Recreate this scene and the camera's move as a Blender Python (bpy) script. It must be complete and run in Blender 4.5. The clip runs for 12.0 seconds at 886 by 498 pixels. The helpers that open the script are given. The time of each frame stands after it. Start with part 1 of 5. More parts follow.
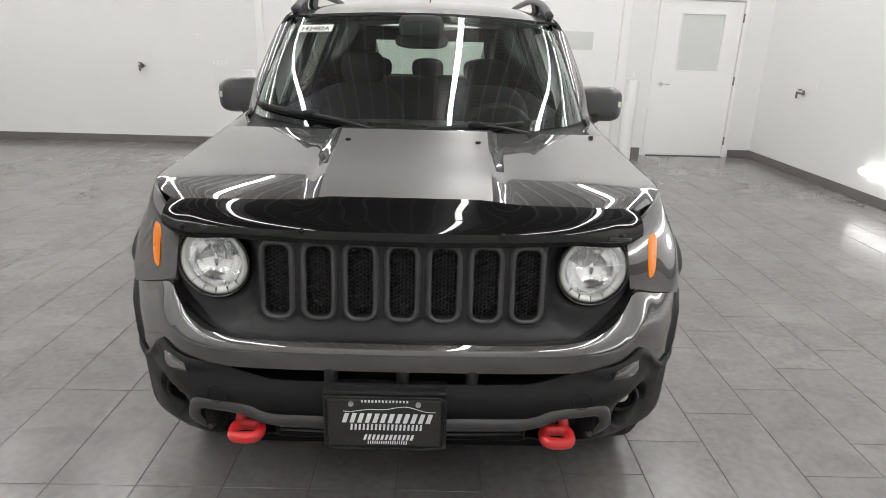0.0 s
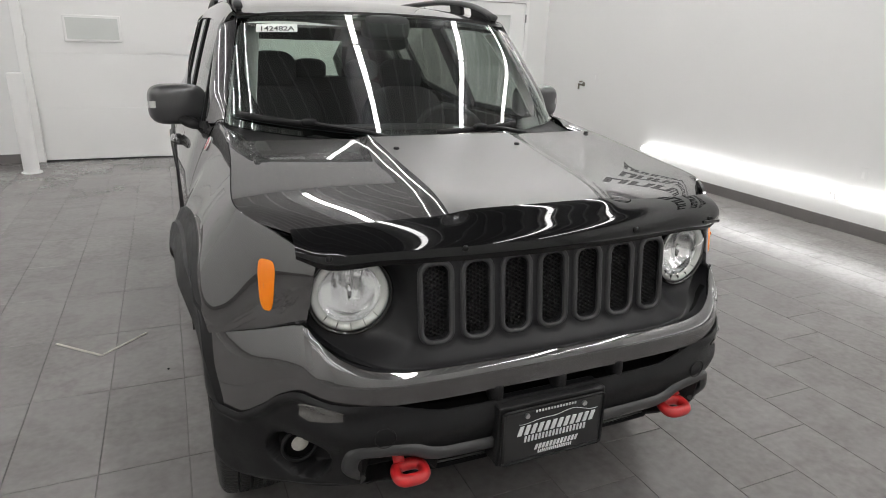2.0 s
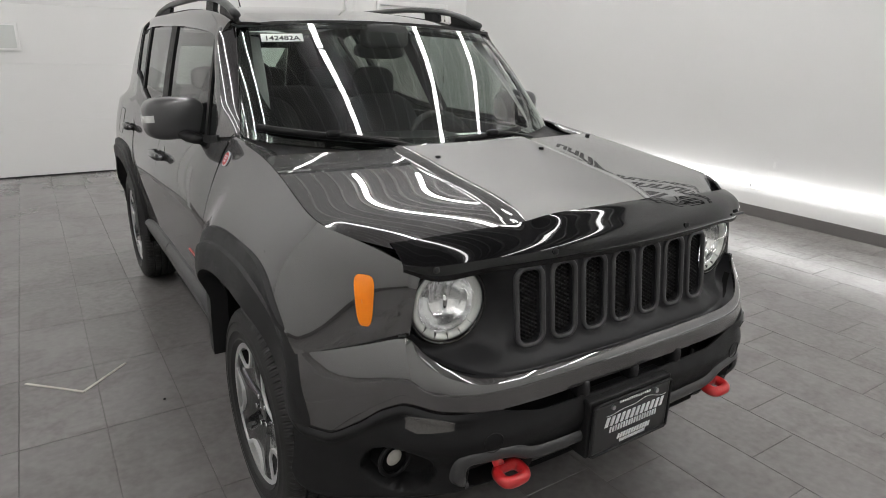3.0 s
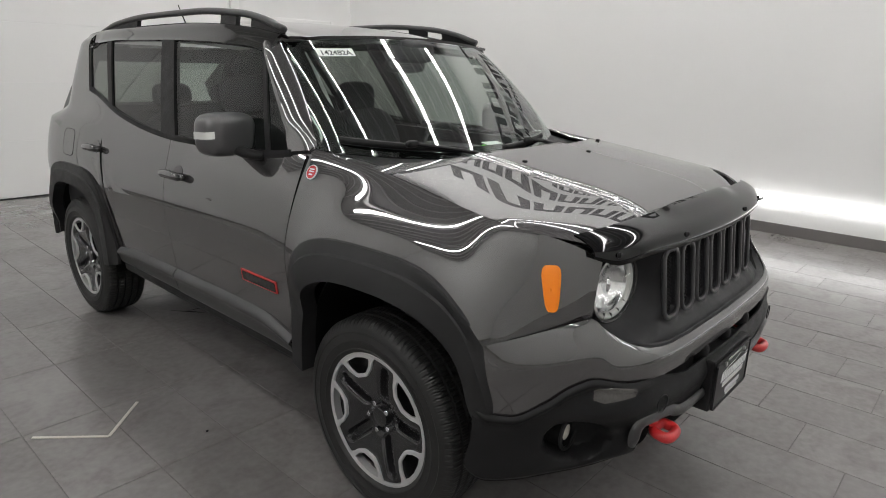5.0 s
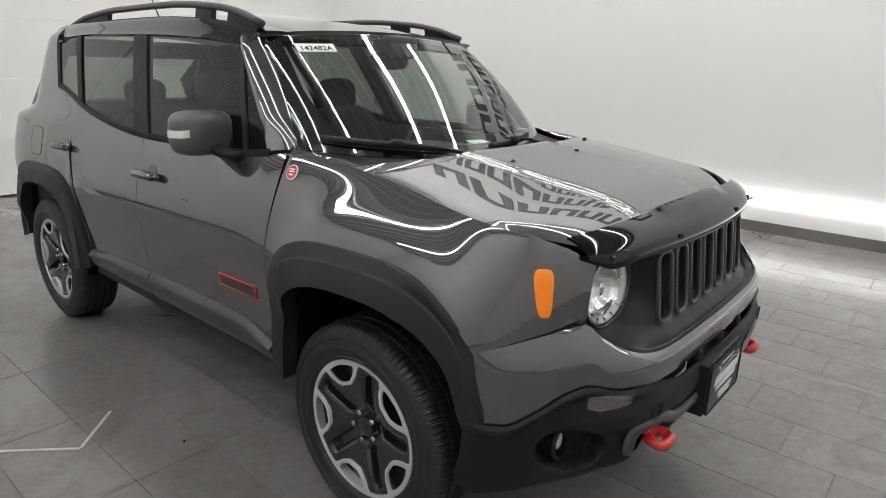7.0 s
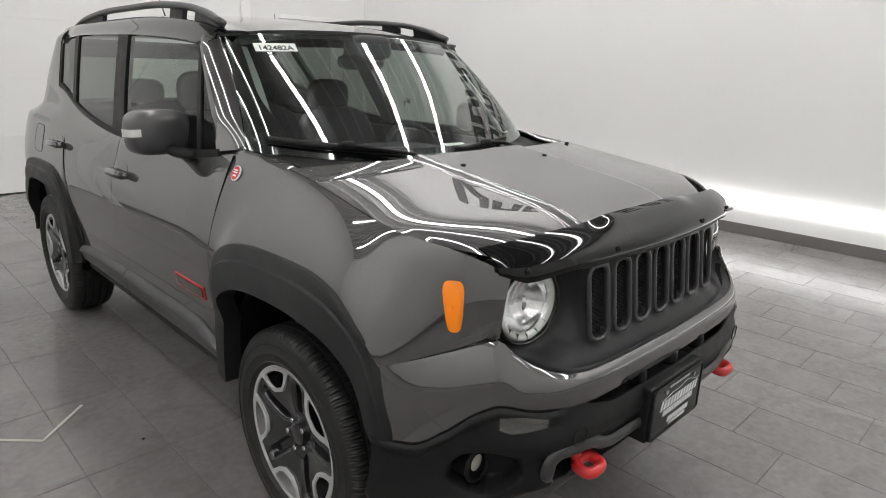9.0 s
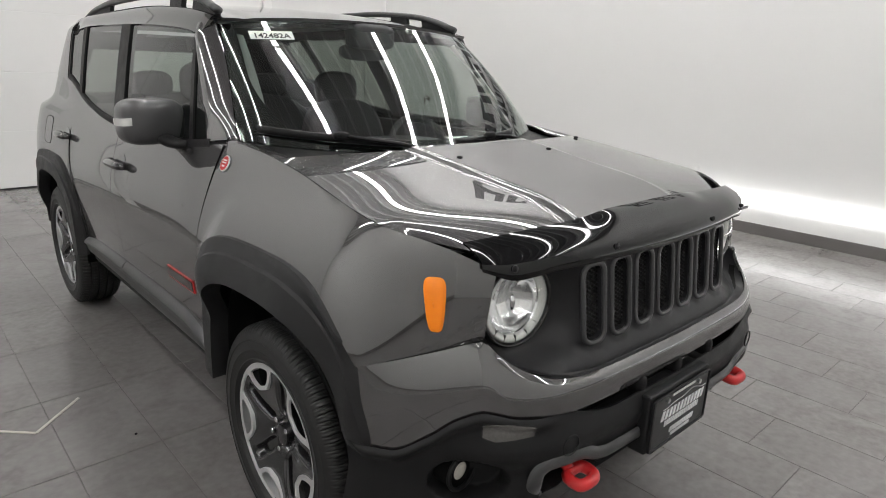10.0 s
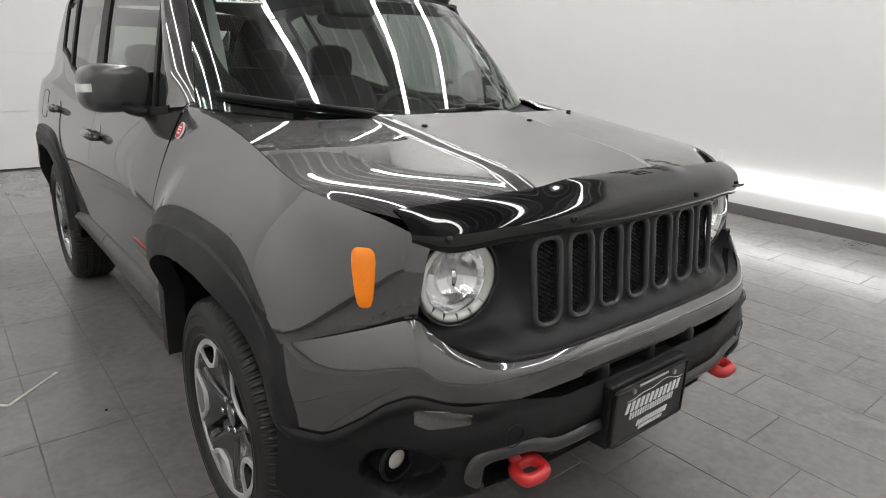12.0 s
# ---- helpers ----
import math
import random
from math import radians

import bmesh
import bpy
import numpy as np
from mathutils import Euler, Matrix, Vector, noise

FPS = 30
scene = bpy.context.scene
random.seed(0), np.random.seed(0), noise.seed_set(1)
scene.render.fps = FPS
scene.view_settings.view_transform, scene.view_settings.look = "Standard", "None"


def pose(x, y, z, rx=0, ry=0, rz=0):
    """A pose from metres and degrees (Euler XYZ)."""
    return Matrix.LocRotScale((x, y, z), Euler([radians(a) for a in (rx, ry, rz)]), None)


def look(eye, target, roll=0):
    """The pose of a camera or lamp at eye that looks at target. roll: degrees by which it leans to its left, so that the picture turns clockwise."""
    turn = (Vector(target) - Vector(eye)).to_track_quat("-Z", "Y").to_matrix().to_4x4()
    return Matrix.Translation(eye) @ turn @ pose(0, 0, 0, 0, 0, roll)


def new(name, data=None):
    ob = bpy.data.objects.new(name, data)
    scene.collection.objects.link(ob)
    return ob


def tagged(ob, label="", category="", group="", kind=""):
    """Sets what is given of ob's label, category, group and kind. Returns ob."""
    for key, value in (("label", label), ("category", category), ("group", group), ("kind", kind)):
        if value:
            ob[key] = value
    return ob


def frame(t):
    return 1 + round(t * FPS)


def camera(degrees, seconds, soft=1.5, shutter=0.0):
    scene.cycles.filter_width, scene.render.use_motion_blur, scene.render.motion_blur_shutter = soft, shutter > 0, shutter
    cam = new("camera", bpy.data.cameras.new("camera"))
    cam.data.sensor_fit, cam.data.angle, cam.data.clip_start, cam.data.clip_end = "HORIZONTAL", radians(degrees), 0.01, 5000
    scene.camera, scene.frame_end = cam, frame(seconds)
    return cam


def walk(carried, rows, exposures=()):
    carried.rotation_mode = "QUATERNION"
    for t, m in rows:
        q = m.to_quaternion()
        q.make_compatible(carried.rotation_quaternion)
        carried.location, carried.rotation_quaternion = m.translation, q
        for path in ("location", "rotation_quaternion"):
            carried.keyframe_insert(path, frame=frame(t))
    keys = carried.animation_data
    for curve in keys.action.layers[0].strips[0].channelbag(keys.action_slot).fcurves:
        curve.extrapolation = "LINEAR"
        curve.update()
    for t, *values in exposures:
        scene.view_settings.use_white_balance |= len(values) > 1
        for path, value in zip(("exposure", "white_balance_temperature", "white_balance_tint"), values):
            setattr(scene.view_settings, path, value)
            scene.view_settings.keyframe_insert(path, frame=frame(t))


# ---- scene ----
cam = camera(70.9, 12.0, 0.95)
PATH = [
    (0, (0.061, -2.273, 1.506), (0.085, -0.379, 0.864), 1.6),
    (0.5, (-0.186, -2.213, 1.5), (0.022, -0.33, 0.859), 1.7),
    (1, (-0.436, -2.187, 1.496), (-0.047, -0.332, 0.857), 1.7),
    (1.5, (-0.68, -2.152, 1.521), (-0.087, -0.352, 0.881), 1.6),
    (2, (-0.907, -2.038, 1.501), (-0.143, -0.302, 0.869), 1.8),
    (2.5, (-1.119, -1.917, 1.503), (-0.198, -0.253, 0.885), 1.7),
    (2.7, (-1.21, -1.891, 1.509), (-0.239, -0.256, 0.89), 1.5),
    (4.3, (-1.784, -1.502, 1.476), (-0.459, -0.109, 0.924), 1.4),
    (4.5, (-1.868, -1.462, 1.472), (-0.509, -0.102, 0.921), 1.3),
    (5, (-2.075, -1.407, 1.478), (-0.649, -0.12, 0.923), 1.3),
    (5.5, (-2.14, -1.386, 1.483), (-0.695, -0.119, 0.93), 1.4),
    (6, (-2.145, -1.379, 1.487), (-0.69, -0.124, 0.929), 1.4),
    (6.5, (-2.118, -1.358, 1.479), (-0.656, -0.113, 0.92), 1.3),
    (7, (-2.035, -1.345, 1.474), (-0.569, -0.106, 0.913), 1.5),
    (9, (-1.738, -1.549, 1.477), (-0.381, -0.19, 0.918), 1.7),
    (9.5, (-1.674, -1.559, 1.47), (-0.343, -0.175, 0.91), 1.8),
    (10, (-1.608, -1.558, 1.443), (-0.31, -0.144, 0.881), 1.9),
    (10.5, (-1.572, -1.557, 1.429), (-0.286, -0.133, 0.864), 1.8),
    (11, (-1.533, -1.562, 1.419), (-0.252, -0.134, 0.854), 1.9),
    (11.5, (-1.476, -1.588, 1.396), (-0.212, -0.147, 0.825), 1.9),
    (12, (-1.37, -1.619, 1.374), (-0.162, -0.141, 0.776), 2.0),
]
walk(cam, [(t, look(eye, target, roll)) for t, eye, target, roll in PATH],
     exposures=[(0, 0.24), (0.5, 0.22), (1.5, 0.05), (2.7, -0.16), (4.5, -0.23), (5.0, -0.23), (5.5, -0.03), (7.0, -0.05), (12, 0.0)])

# ---- world and light ----
world = bpy.data.worlds.new("world")
scene.world = world
world.use_nodes = True
world.node_tree.nodes["Background"].inputs[0].default_value = (0.8, 0.85, 0.9, 1)
world.node_tree.nodes["Background"].inputs[1].default_value = 0.05
scene.view_settings.exposure = 0.0
TUBE_GLOW = 28.5      # ceiling tubes
WALL_GLOW = 4.2     # tube at the foot of the wall
CEIL_Z = 5.0
# the row at -4.5 is an added, unseen one that brightens the west side
TUBE_X = (-6.4, -4.5, -2.55, 0.5, 2.45, 3.75)

# ---- materials ----
def mat(name, color, rough=0.5, metal=0.0, spec=0.5, coat=0.0, coat_rough=0.03, grain=0.0, grain_scale=200.0,
        stain=0.0, stain_scale=3.0, stain_color=None, bump=0.0, bump_scale=300.0, rough_var=0.0, random_tint=0.0,
        coat_ior=1.5, stain_detail=6.0, scuff=0.0, scuff_scale=5.0, scuff_color=None):
    """A procedural surface: base colour with fine grain, broad stains, gloss variation and fine relief."""
    m = bpy.data.materials.new(name)
    m.use_nodes = True
    nt = m.node_tree
    b = nt.nodes["Principled BSDF"]
    b.inputs["Base Color"].default_value = (*color, 1)
    b.inputs["Roughness"].default_value = rough
    b.inputs["Metallic"].default_value = metal
    b.inputs["Specular IOR Level"].default_value = spec
    b.inputs["Coat Weight"].default_value = coat
    b.inputs["Coat Roughness"].default_value = coat_rough
    b.inputs["Coat IOR"].default_value = coat_ior
    geo = nt.nodes.new("ShaderNodeNewGeometry")

    def tex(scale, detail=4.0):
        n = nt.nodes.new("ShaderNodeTexNoise")
        n.inputs["Scale"].default_value, n.inputs["Detail"].default_value = scale, detail
        nt.links.new(geo.outputs["Position"], n.inputs["Vector"])
        return n.outputs["Fac"]

    def ramp(src, a, c):
        n = nt.nodes.new("ShaderNodeMapRange")
        n.inputs["From Min"].default_value, n.inputs["From Max"].default_value = 0.3, 0.7
        n.inputs["To Min"].default_value, n.inputs["To Max"].default_value = a, c
        nt.links.new(src, n.inputs["Value"])
        return n.outputs["Result"]

    def mixed(col_in, fac, other):
        n = nt.nodes.new("ShaderNodeMix")
        n.data_type = "RGBA"
        nt.links.new(fac, n.inputs["Factor"])
        if isinstance(col_in, tuple):
            n.inputs["A"].default_value = col_in
        else:
            nt.links.new(col_in, n.inputs["A"])
        n.inputs["B"].default_value = other
        return n.outputs["Result"]

    col = (*color, 1)
    if stain:
        sc = stain_color or tuple(c * 0.6 for c in color)
        col = mixed(col, ramp(tex(stain_scale, stain_detail), 0.0, stain), (*sc, 1))
    if scuff:
        n = nt.nodes.new("ShaderNodeTexNoise")
        n.inputs["Scale"].default_value, n.inputs["Detail"].default_value, n.inputs["Distortion"].default_value = scuff_scale, 9.0, 1.6
        nt.links.new(geo.outputs["Position"], n.inputs["Vector"])
        r = nt.nodes.new("ShaderNodeMapRange")
        r.inputs["From Min"].default_value, r.inputs["From Max"].default_value = 0.46, 0.62
        r.inputs["To Min"].default_value, r.inputs["To Max"].default_value = 0.0, scuff
        nt.links.new(n.outputs["Fac"], r.inputs["Value"])
        col = mixed(col, r.outputs["Result"], (*scuff_color, 1))
    if grain:
        col = mixed(col, ramp(tex(grain_scale, 2.0), 0.0, grain), tuple(min(1.0, c * 1.5 + 0.01) for c in color) + (1,))
    if random_tint:
        info = nt.nodes.new("ShaderNodeObjectInfo")
        r = nt.nodes.new("ShaderNodeMapRange")
        r.inputs["To Min"].default_value, r.inputs["To Max"].default_value = 0.0, random_tint
        nt.links.new(info.outputs["Random"], r.inputs["Value"])
        col = mixed(col, r.outputs["Result"], tuple(c * 0.55 for c in color) + (1,))
        r2 = nt.nodes.new("ShaderNodeMapRange")
        r2.inputs["To Min"].default_value, r2.inputs["To Max"].default_value = 0.0, random_tint
        nt.links.new(geo.outputs["Random Per Island"], r2.inputs["Value"])
        col = mixed(col, r2.outputs["Result"], tuple(min(1.0, c * 1.25) for c in color) + (1,))
    if not isinstance(col, tuple):
        nt.links.new(col, b.inputs["Base Color"])
    if rough_var:
        nt.links.new(ramp(tex(stain_scale * 2.7, 5.0), rough - rough_var, rough + rough_var), b.inputs["Roughness"])
    if bump:
        n = nt.nodes.new("ShaderNodeBump")
        n.inputs["Strength"].default_value, n.inputs["Distance"].default_value = bump, 0.002
        nt.links.new(tex(bump_scale, 3.0), n.inputs["Height"])
        nt.links.new(n.outputs["Normal"], b.inputs["Normal"])
    return m


def glow(name, color, strength):
    m = bpy.data.materials.new(name)
    m.use_nodes = True
    b = m.node_tree.nodes["Principled BSDF"]
    b.inputs["Base Color"].default_value = (0.9, 0.9, 0.9, 1)
    b.inputs["Emission Color"].default_value = (*color, 1)
    b.inputs["Emission Strength"].default_value = strength
    return m


def thin_glass(name, tint, gloss=1.0, ior=1.5):
    """A single sheet: tinted see-through with a clear mirror coat."""
    m = bpy.data.materials.new(name)
    m.use_nodes = True
    nt = m.node_tree
    nt.nodes.remove(nt.nodes["Principled BSDF"])
    out = nt.nodes["Material Output"]
    tr, gl, mx, lw, pw, ma = (nt.nodes.new(k) for k in ("ShaderNodeBsdfTransparent", "ShaderNodeBsdfGlossy", "ShaderNodeMixShader", "ShaderNodeLayerWeight", "ShaderNodeMath", "ShaderNodeMath"))
    tr.inputs["Color"].default_value = (*tint, 1)
    gl.inputs["Roughness"].default_value = 0.0
    gl.inputs["Color"].default_value = (gloss, gloss, gloss, 1)
    f0 = ((ior - 1) / (ior + 1)) ** 2
    lw.inputs["Blend"].default_value = 0.5
    pw.operation, ma.operation = "POWER", "MULTIPLY_ADD"
    pw.inputs[1].default_value = 5.0
    ma.inputs[1].default_value, ma.inputs[2].default_value = 1 - f0, f0
    nt.links.new(lw.outputs["Facing"], pw.inputs[0])
    nt.links.new(pw.outputs[0], ma.inputs[0])
    nt.links.new(ma.outputs[0], mx.inputs[0])
    nt.links.new(tr.outputs[0], mx.inputs[1])
    nt.links.new(gl.outputs[0], mx.inputs[2])
    nt.links.new(mx.outputs[0], out.inputs["Surface"])
    return m


WALL = mat("wall_white", (0.73, 0.73, 0.72), 0.45, grain=0.05, stain=0.06, stain_scale=0.8, bump=0.05, bump_scale=120)
DOOR_WHITE = mat("door_white", (0.8, 0.8, 0.79), 0.35, stain=0.05, stain_scale=1.5, bump=0.04, bump_scale=200)
CEIL = mat("ceiling_grey", (0.34, 0.34, 0.34), 0.5, stain=0.06, stain_scale=0.7)
RIB = mat("ceiling_rib_white", (0.58, 0.58, 0.58), 0.4, stain=0.06)
TILE = mat("floor_tile", (0.2, 0.191, 0.187), 0.2, spec=0.55, rough_var=0.03, grain=0.25, grain_scale=30.0, stain=1.0, stain_scale=1.3, stain_detail=3.0,
           stain_color=(0.125, 0.117, 0.113), random_tint=0.3, scuff=0.55, scuff_scale=3.2, scuff_color=(0.1, 0.091, 0.086))
GROUT = mat("grout", (0.1, 0.094, 0.09), 0.9, grain=0.1)
BASE = mat("baseboard_grey", (0.14, 0.13, 0.125), 0.5, stain=0.3, stain_scale=4)
FROST = mat("frosted_glass", (0.62, 0.64, 0.62), 0.25, grain=0.05, stain=0.06, stain_scale=2)
TAP_METAL = mat("dull_brass", (0.22, 0.2, 0.17), 0.35, metal=1.0, stain=0.3, stain_scale=40)
HINGE = mat("dull_hinge_steel", (0.2, 0.2, 0.2), 0.4, metal=0.6, grain=0.1)
STEEL = mat("brushed_steel", (0.6, 0.6, 0.6), 0.3, metal=1.0, grain=0.1)
TUBE = glow("tube_light", (1.0, 0.985, 0.972), TUBE_GLOW)
WALL_TUBE = glow("wall_tube_light", (1.0, 0.99, 0.98), WALL_GLOW)
SIGN_INK = mat("sign_black", (0.02, 0.02, 0.022), 0.4, stain=0.1)

# ---- building helpers ----
def mesh_ob(name, bm, material, smooth=False):
    me = bpy.data.meshes.new(name)
    bm.normal_update()
    bm.to_mesh(me)
    bm.free()
    ob = new(name, me)
    me.materials.append(material)
    if smooth:
        me.polygons.foreach_set("use_smooth", [True] * len(me.polygons))
    return ob


def part(name, bm, material, parent, label="", smooth=False):
    """Links a bmesh as one mesh object under a thing or a part."""
    ob = mesh_ob(name, bm, material, smooth)
    ob.parent = parent
    if label:
        tagged(ob, label)
    return ob


def anchor(name, m, label, category, group="", kind=""):
    ob = new(name)
    ob.matrix_world = m
    return tagged(ob, label, category, group, kind)


def box_bm(x0, x1, y0, y1, z0, z1, bevel=0.0, segs=2, bm=None):
    own = bm is None
    bm = bm or bmesh.new()
    r = bmesh.ops.create_cube(bm, size=1.0, matrix=Matrix.Translation(((x0 + x1) / 2, (y0 + y1) / 2, (z0 + z1) / 2)) @ Matrix.Diagonal((x1 - x0, y1 - y0, z1 - z0, 1)))
    if bevel:
        es = list({e for v in r["verts"] for e in v.link_edges})
        bmesh.ops.bevel(bm, geom=es, offset=bevel, segments=segs, affect="EDGES", profile=0.5)
    return bm


def cyl_bm(r, depth, m=Matrix(), segs=32, r2=None, bm=None, bevel=0.0):
    bm = bm or bmesh.new()
    q = bmesh.ops.create_cone(bm, cap_ends=True, segments=segs, radius1=r, radius2=r if r2 is None else r2, depth=depth, matrix=m)
    if bevel:
        es = [e for e in {e for v in q["verts"] for e in v.link_edges} if len(e.link_faces) == 2 and e.calc_face_angle(0) > 0.6]
        bmesh.ops.bevel(bm, geom=es, offset=bevel, segments=2, affect="EDGES", profile=0.5)
    return bm


# ---- the hall ----
X0, X1, Y0, Y1 = -7.6, 4.50, -7.0, 6.566

floor_ob = tagged(mesh_ob("floor", box_bm(X0 - 0.2, X1 + 0.2, Y0 - 0.2, Y1 + 0.2, -0.2, -0.0025), GROUT), "grey stone-look porcelain tile floor with thin dark joints", "floor", kind="structure")


def wall(name, x0, x1, y0, y1, z1, label):
    return tagged(mesh_ob(name, box_bm(x0, x1, y0, y1, -0.2, z1), WALL), label, "wall", kind="structure")


wall("wall_east", X1, X1 + 0.2, Y0, Y1 + 0.2, CEIL_Z, "plain white painted showroom wall washed by a tube light")
wall("wall_west", X0 - 0.2, X0, Y0, Y1 + 0.2, CEIL_Z, "plain white painted wall")
wall("wall_south", X0, X1, Y0 - 0.2, Y0, CEIL_Z, "plain white painted wall")

# far wall with two real openings: overhead door and walk-in door
GD0, GD1, GDH = -2.33, 2.5, 3.4
MD0, MD1, MDH = 2.985, 4.125, 2.1
bm = bmesh.new()
for x0, x1, z0, z1 in ((X0, GD0, -0.2, CEIL_Z), (GD0, GD1, GDH, CEIL_Z), (GD1, MD0, -0.2, CEIL_Z), (MD0, MD1, MDH, CEIL_Z), (MD1, X1, -0.2, CEIL_Z)):
    box_bm(x0, x1, Y1, Y1 + 0.2, z0, z1, bm=bm)
tagged(mesh_ob("wall_north", bm, WALL), "white painted wall with an overhead door and a walk-in door", "wall", kind="structure")
bm = box_bm(X0, X1, Y1 + 0.35, Y1 + 0.4, -0.2, CEIL_Z)
tagged(mesh_ob("wall_outer", bm, WALL), "white backing wall behind the doors", "wall", kind="structure")

bm = box_bm(X0 - 0.2, X1 + 0.2, Y0 - 0.2, Y1 + 0.2, CEIL_Z, CEIL_Z + 0.2)
flat_count = len(bm.faces)
x = X0 + 0.15
while x < X1:
    box_bm(x - 0.018, x + 0.018, Y0, Y1, CEIL_Z - 0.035, CEIL_Z - 0.0, bm=bm)
    x += 0.305
bm.faces.ensure_lookup_table()
for f in bm.faces[flat_count:]:
    f.material_index = 1
ceiling = tagged(mesh_ob("ceiling", bm, CEIL), "ribbed grey metal ceiling", "ceiling", kind="structure")
ceiling.data.materials.append(RIB)

for k, (x0, x1, y0, y1) in enumerate(((X1 - 0.012, X1, Y0, Y1), (X0, GD0 - 0.1, Y1 - 0.012, Y1), (2.62, MD0 - 0.06, Y1 - 0.012, Y1), (MD1 + 0.06, X1 - 0.012, Y1 - 0.012, Y1), (X0, X0 + 0.012, Y0, Y1 - 0.012))):
    tagged(mesh_ob("baseboard", box_bm(x0, x1, y0, y1, -0.0, 0.105, 0.003, 1), BASE), "dark grey tile baseboard at the foot of the wall", "baseboard", kind="structure")


def overhead_door():
    d = anchor("door_1", pose(0, 0, 0), "white sectional overhead door with small frosted windows", "garage door", kind="structure")
    z = 0.015
    while z < GDH:
        h = min(0.615, GDH - z)
        part("panel", box_bm(GD0, GD1, Y1 + 0.03, Y1 + 0.08, z, z + h - 0.003, 0.002, 1), DOOR_WHITE, d)
        z += 0.615
    part("backing", box_bm(GD0 + 0.01, GD1 - 0.01, Y1 + 0.0345, Y1 + 0.07, 0.02, GDH - 0.01), DOOR_WHITE, d)
    for x0 in (-1.93, 1.555):
        w = part("window", box_bm(x0, x0 + 0.595, Y1 + 0.012, Y1 + 0.03, 1.375, 1.668, 0.006, 2), DOOR_WHITE, d)
        part("pane", box_bm(x0 + 0.03, x0 + 0.565, Y1 + 0.006, Y1 + 0.0125, 1.405, 1.638), FROST, w, "frosted pane")
    for x0, x1 in ((GD0 - 0.085, GD0 + 0.02), (GD1 - 0.02, GD1 + 0.1)):
        part("jamb", box_bm(x0, x1, Y1 - 0.02, Y1 + 0.028, 0, GDH + 0.1, 0.004, 1), DOOR_WHITE, d)
    part("weather_seal", box_bm(GD0 + 0.02, GD1 - 0.02, Y1 + 0.02, Y1 + 0.085, -0.001, 0.016), SIGN_INK, d, "black rubber seal")


def walk_door():
    d = anchor("door_2", pose(0, 0, 0), "closed white steel door with a frosted window and lever handle", "door", kind="structure")
    x0, x1 = 3.02, 4.09
    bm = bmesh.new()
    for a, b, c, e in ((x0, 3.29, 0.012, 2.065), (3.85, x1, 0.012, 2.065), (3.29, 3.85, 0.012, 1.177), (3.29, 3.85, 1.895, 2.065)):
        box_bm(a, b, Y1 - 0.004, Y1 + 0.04, c, e, bm=bm)
    leaf = part("leaf", bm, DOOR_WHITE, d)
    part("pane", box_bm(3.29, 3.85, Y1 + 0.01, Y1 + 0.02, 1.177, 1.895), FROST, d, "frosted pane")
    for a, b, c, e in ((3.272, 3.29, 1.16, 1.912), (3.85, 3.868, 1.16, 1.912), (3.29, 3.85, 1.16, 1.177), (3.29, 3.85, 1.895, 1.912)):
        part("bead", box_bm(a, b, Y1 - 0.012, Y1 - 0.004, c, e, 0.002, 1), DOOR_WHITE, d)
    for a, b, c, e in ((x0 - 0.06, x0 - 0.006, 0, 2.125), (x1 + 0.006, x1 + 0.06, 0, 2.125), (x0 - 0.006, x1 + 0.006, 2.07, 2.125)):
        part("frame", box_bm(a, b, Y1 - 0.025, Y1 + 0.1, c, e, 0.003, 1), DOOR_WHITE, d)
    for z in (0.23, 1.05, 1.86):
        part("hinge", cyl_bm(0.011, 0.115, pose(x1 + 0.008, Y1 - 0.02, z), 12), HINGE, d)
    part("rose", cyl_bm(0.034, 0.012, pose(3.1, Y1 - 0.01, 0.985, 90), 24), STEEL, d)
    bm = cyl_bm(0.009, 0.05, pose(3.1, Y1 - 0.035, 0.985, 90), 12)
    cyl_bm(0.009, 0.12, pose(3.15, Y1 - 0.058, 0.985, 0, 90), 12, bm=bm)
    part("door_handle", bm, STEEL, d, "brushed steel lever", True)
    part("threshold", box_bm(x0 - 0.006, x1 + 0.006, Y1 - 0.03, Y1 + 0.1, -0.001, 0.01), SIGN_INK, d, "dark rubber threshold")


overhead_door()
walk_door()


def bollard(x, y):
    b = anchor("bollard", pose(x, y, 0), "white painted steel bollard beside the overhead door", "bollard", "bollards by the door")
    part("post", cyl_bm(0.078, 1.06, pose(0, 0, 0.53), 40, bevel=0.012), DOOR_WHITE, b, smooth=False)
    part("foot_plate", cyl_bm(0.1, 0.012, pose(0, 0, 0.006), 40), DOOR_WHITE, b)


bollard(2.543, 5.99)
bollard(-2.357, 5.93)


def tap(m):
    t = anchor("wall_tap", m, "small brass hose tap on the white wall", "tap")
    part("flange", cyl_bm(0.03, 0.008, pose(0, -0.004, 0, 90), 20), TAP_METAL, t)
    part("spout", cyl_bm(0.011, 0.09, pose(0, -0.05, -0.005, 80), 12), TAP_METAL, t)
    part("knob", cyl_bm(0.024, 0.016, pose(0, -0.055, 0.035), 14), TAP_METAL, t)
    part("outlet", cyl_bm(0.012, 0.06, pose(0, -0.085, -0.035), 12), TAP_METAL, t)


tap(pose(-3.99, Y1, 1.046))
tap(pose(X1, 5.5, 0.99, 0, 0, -90))


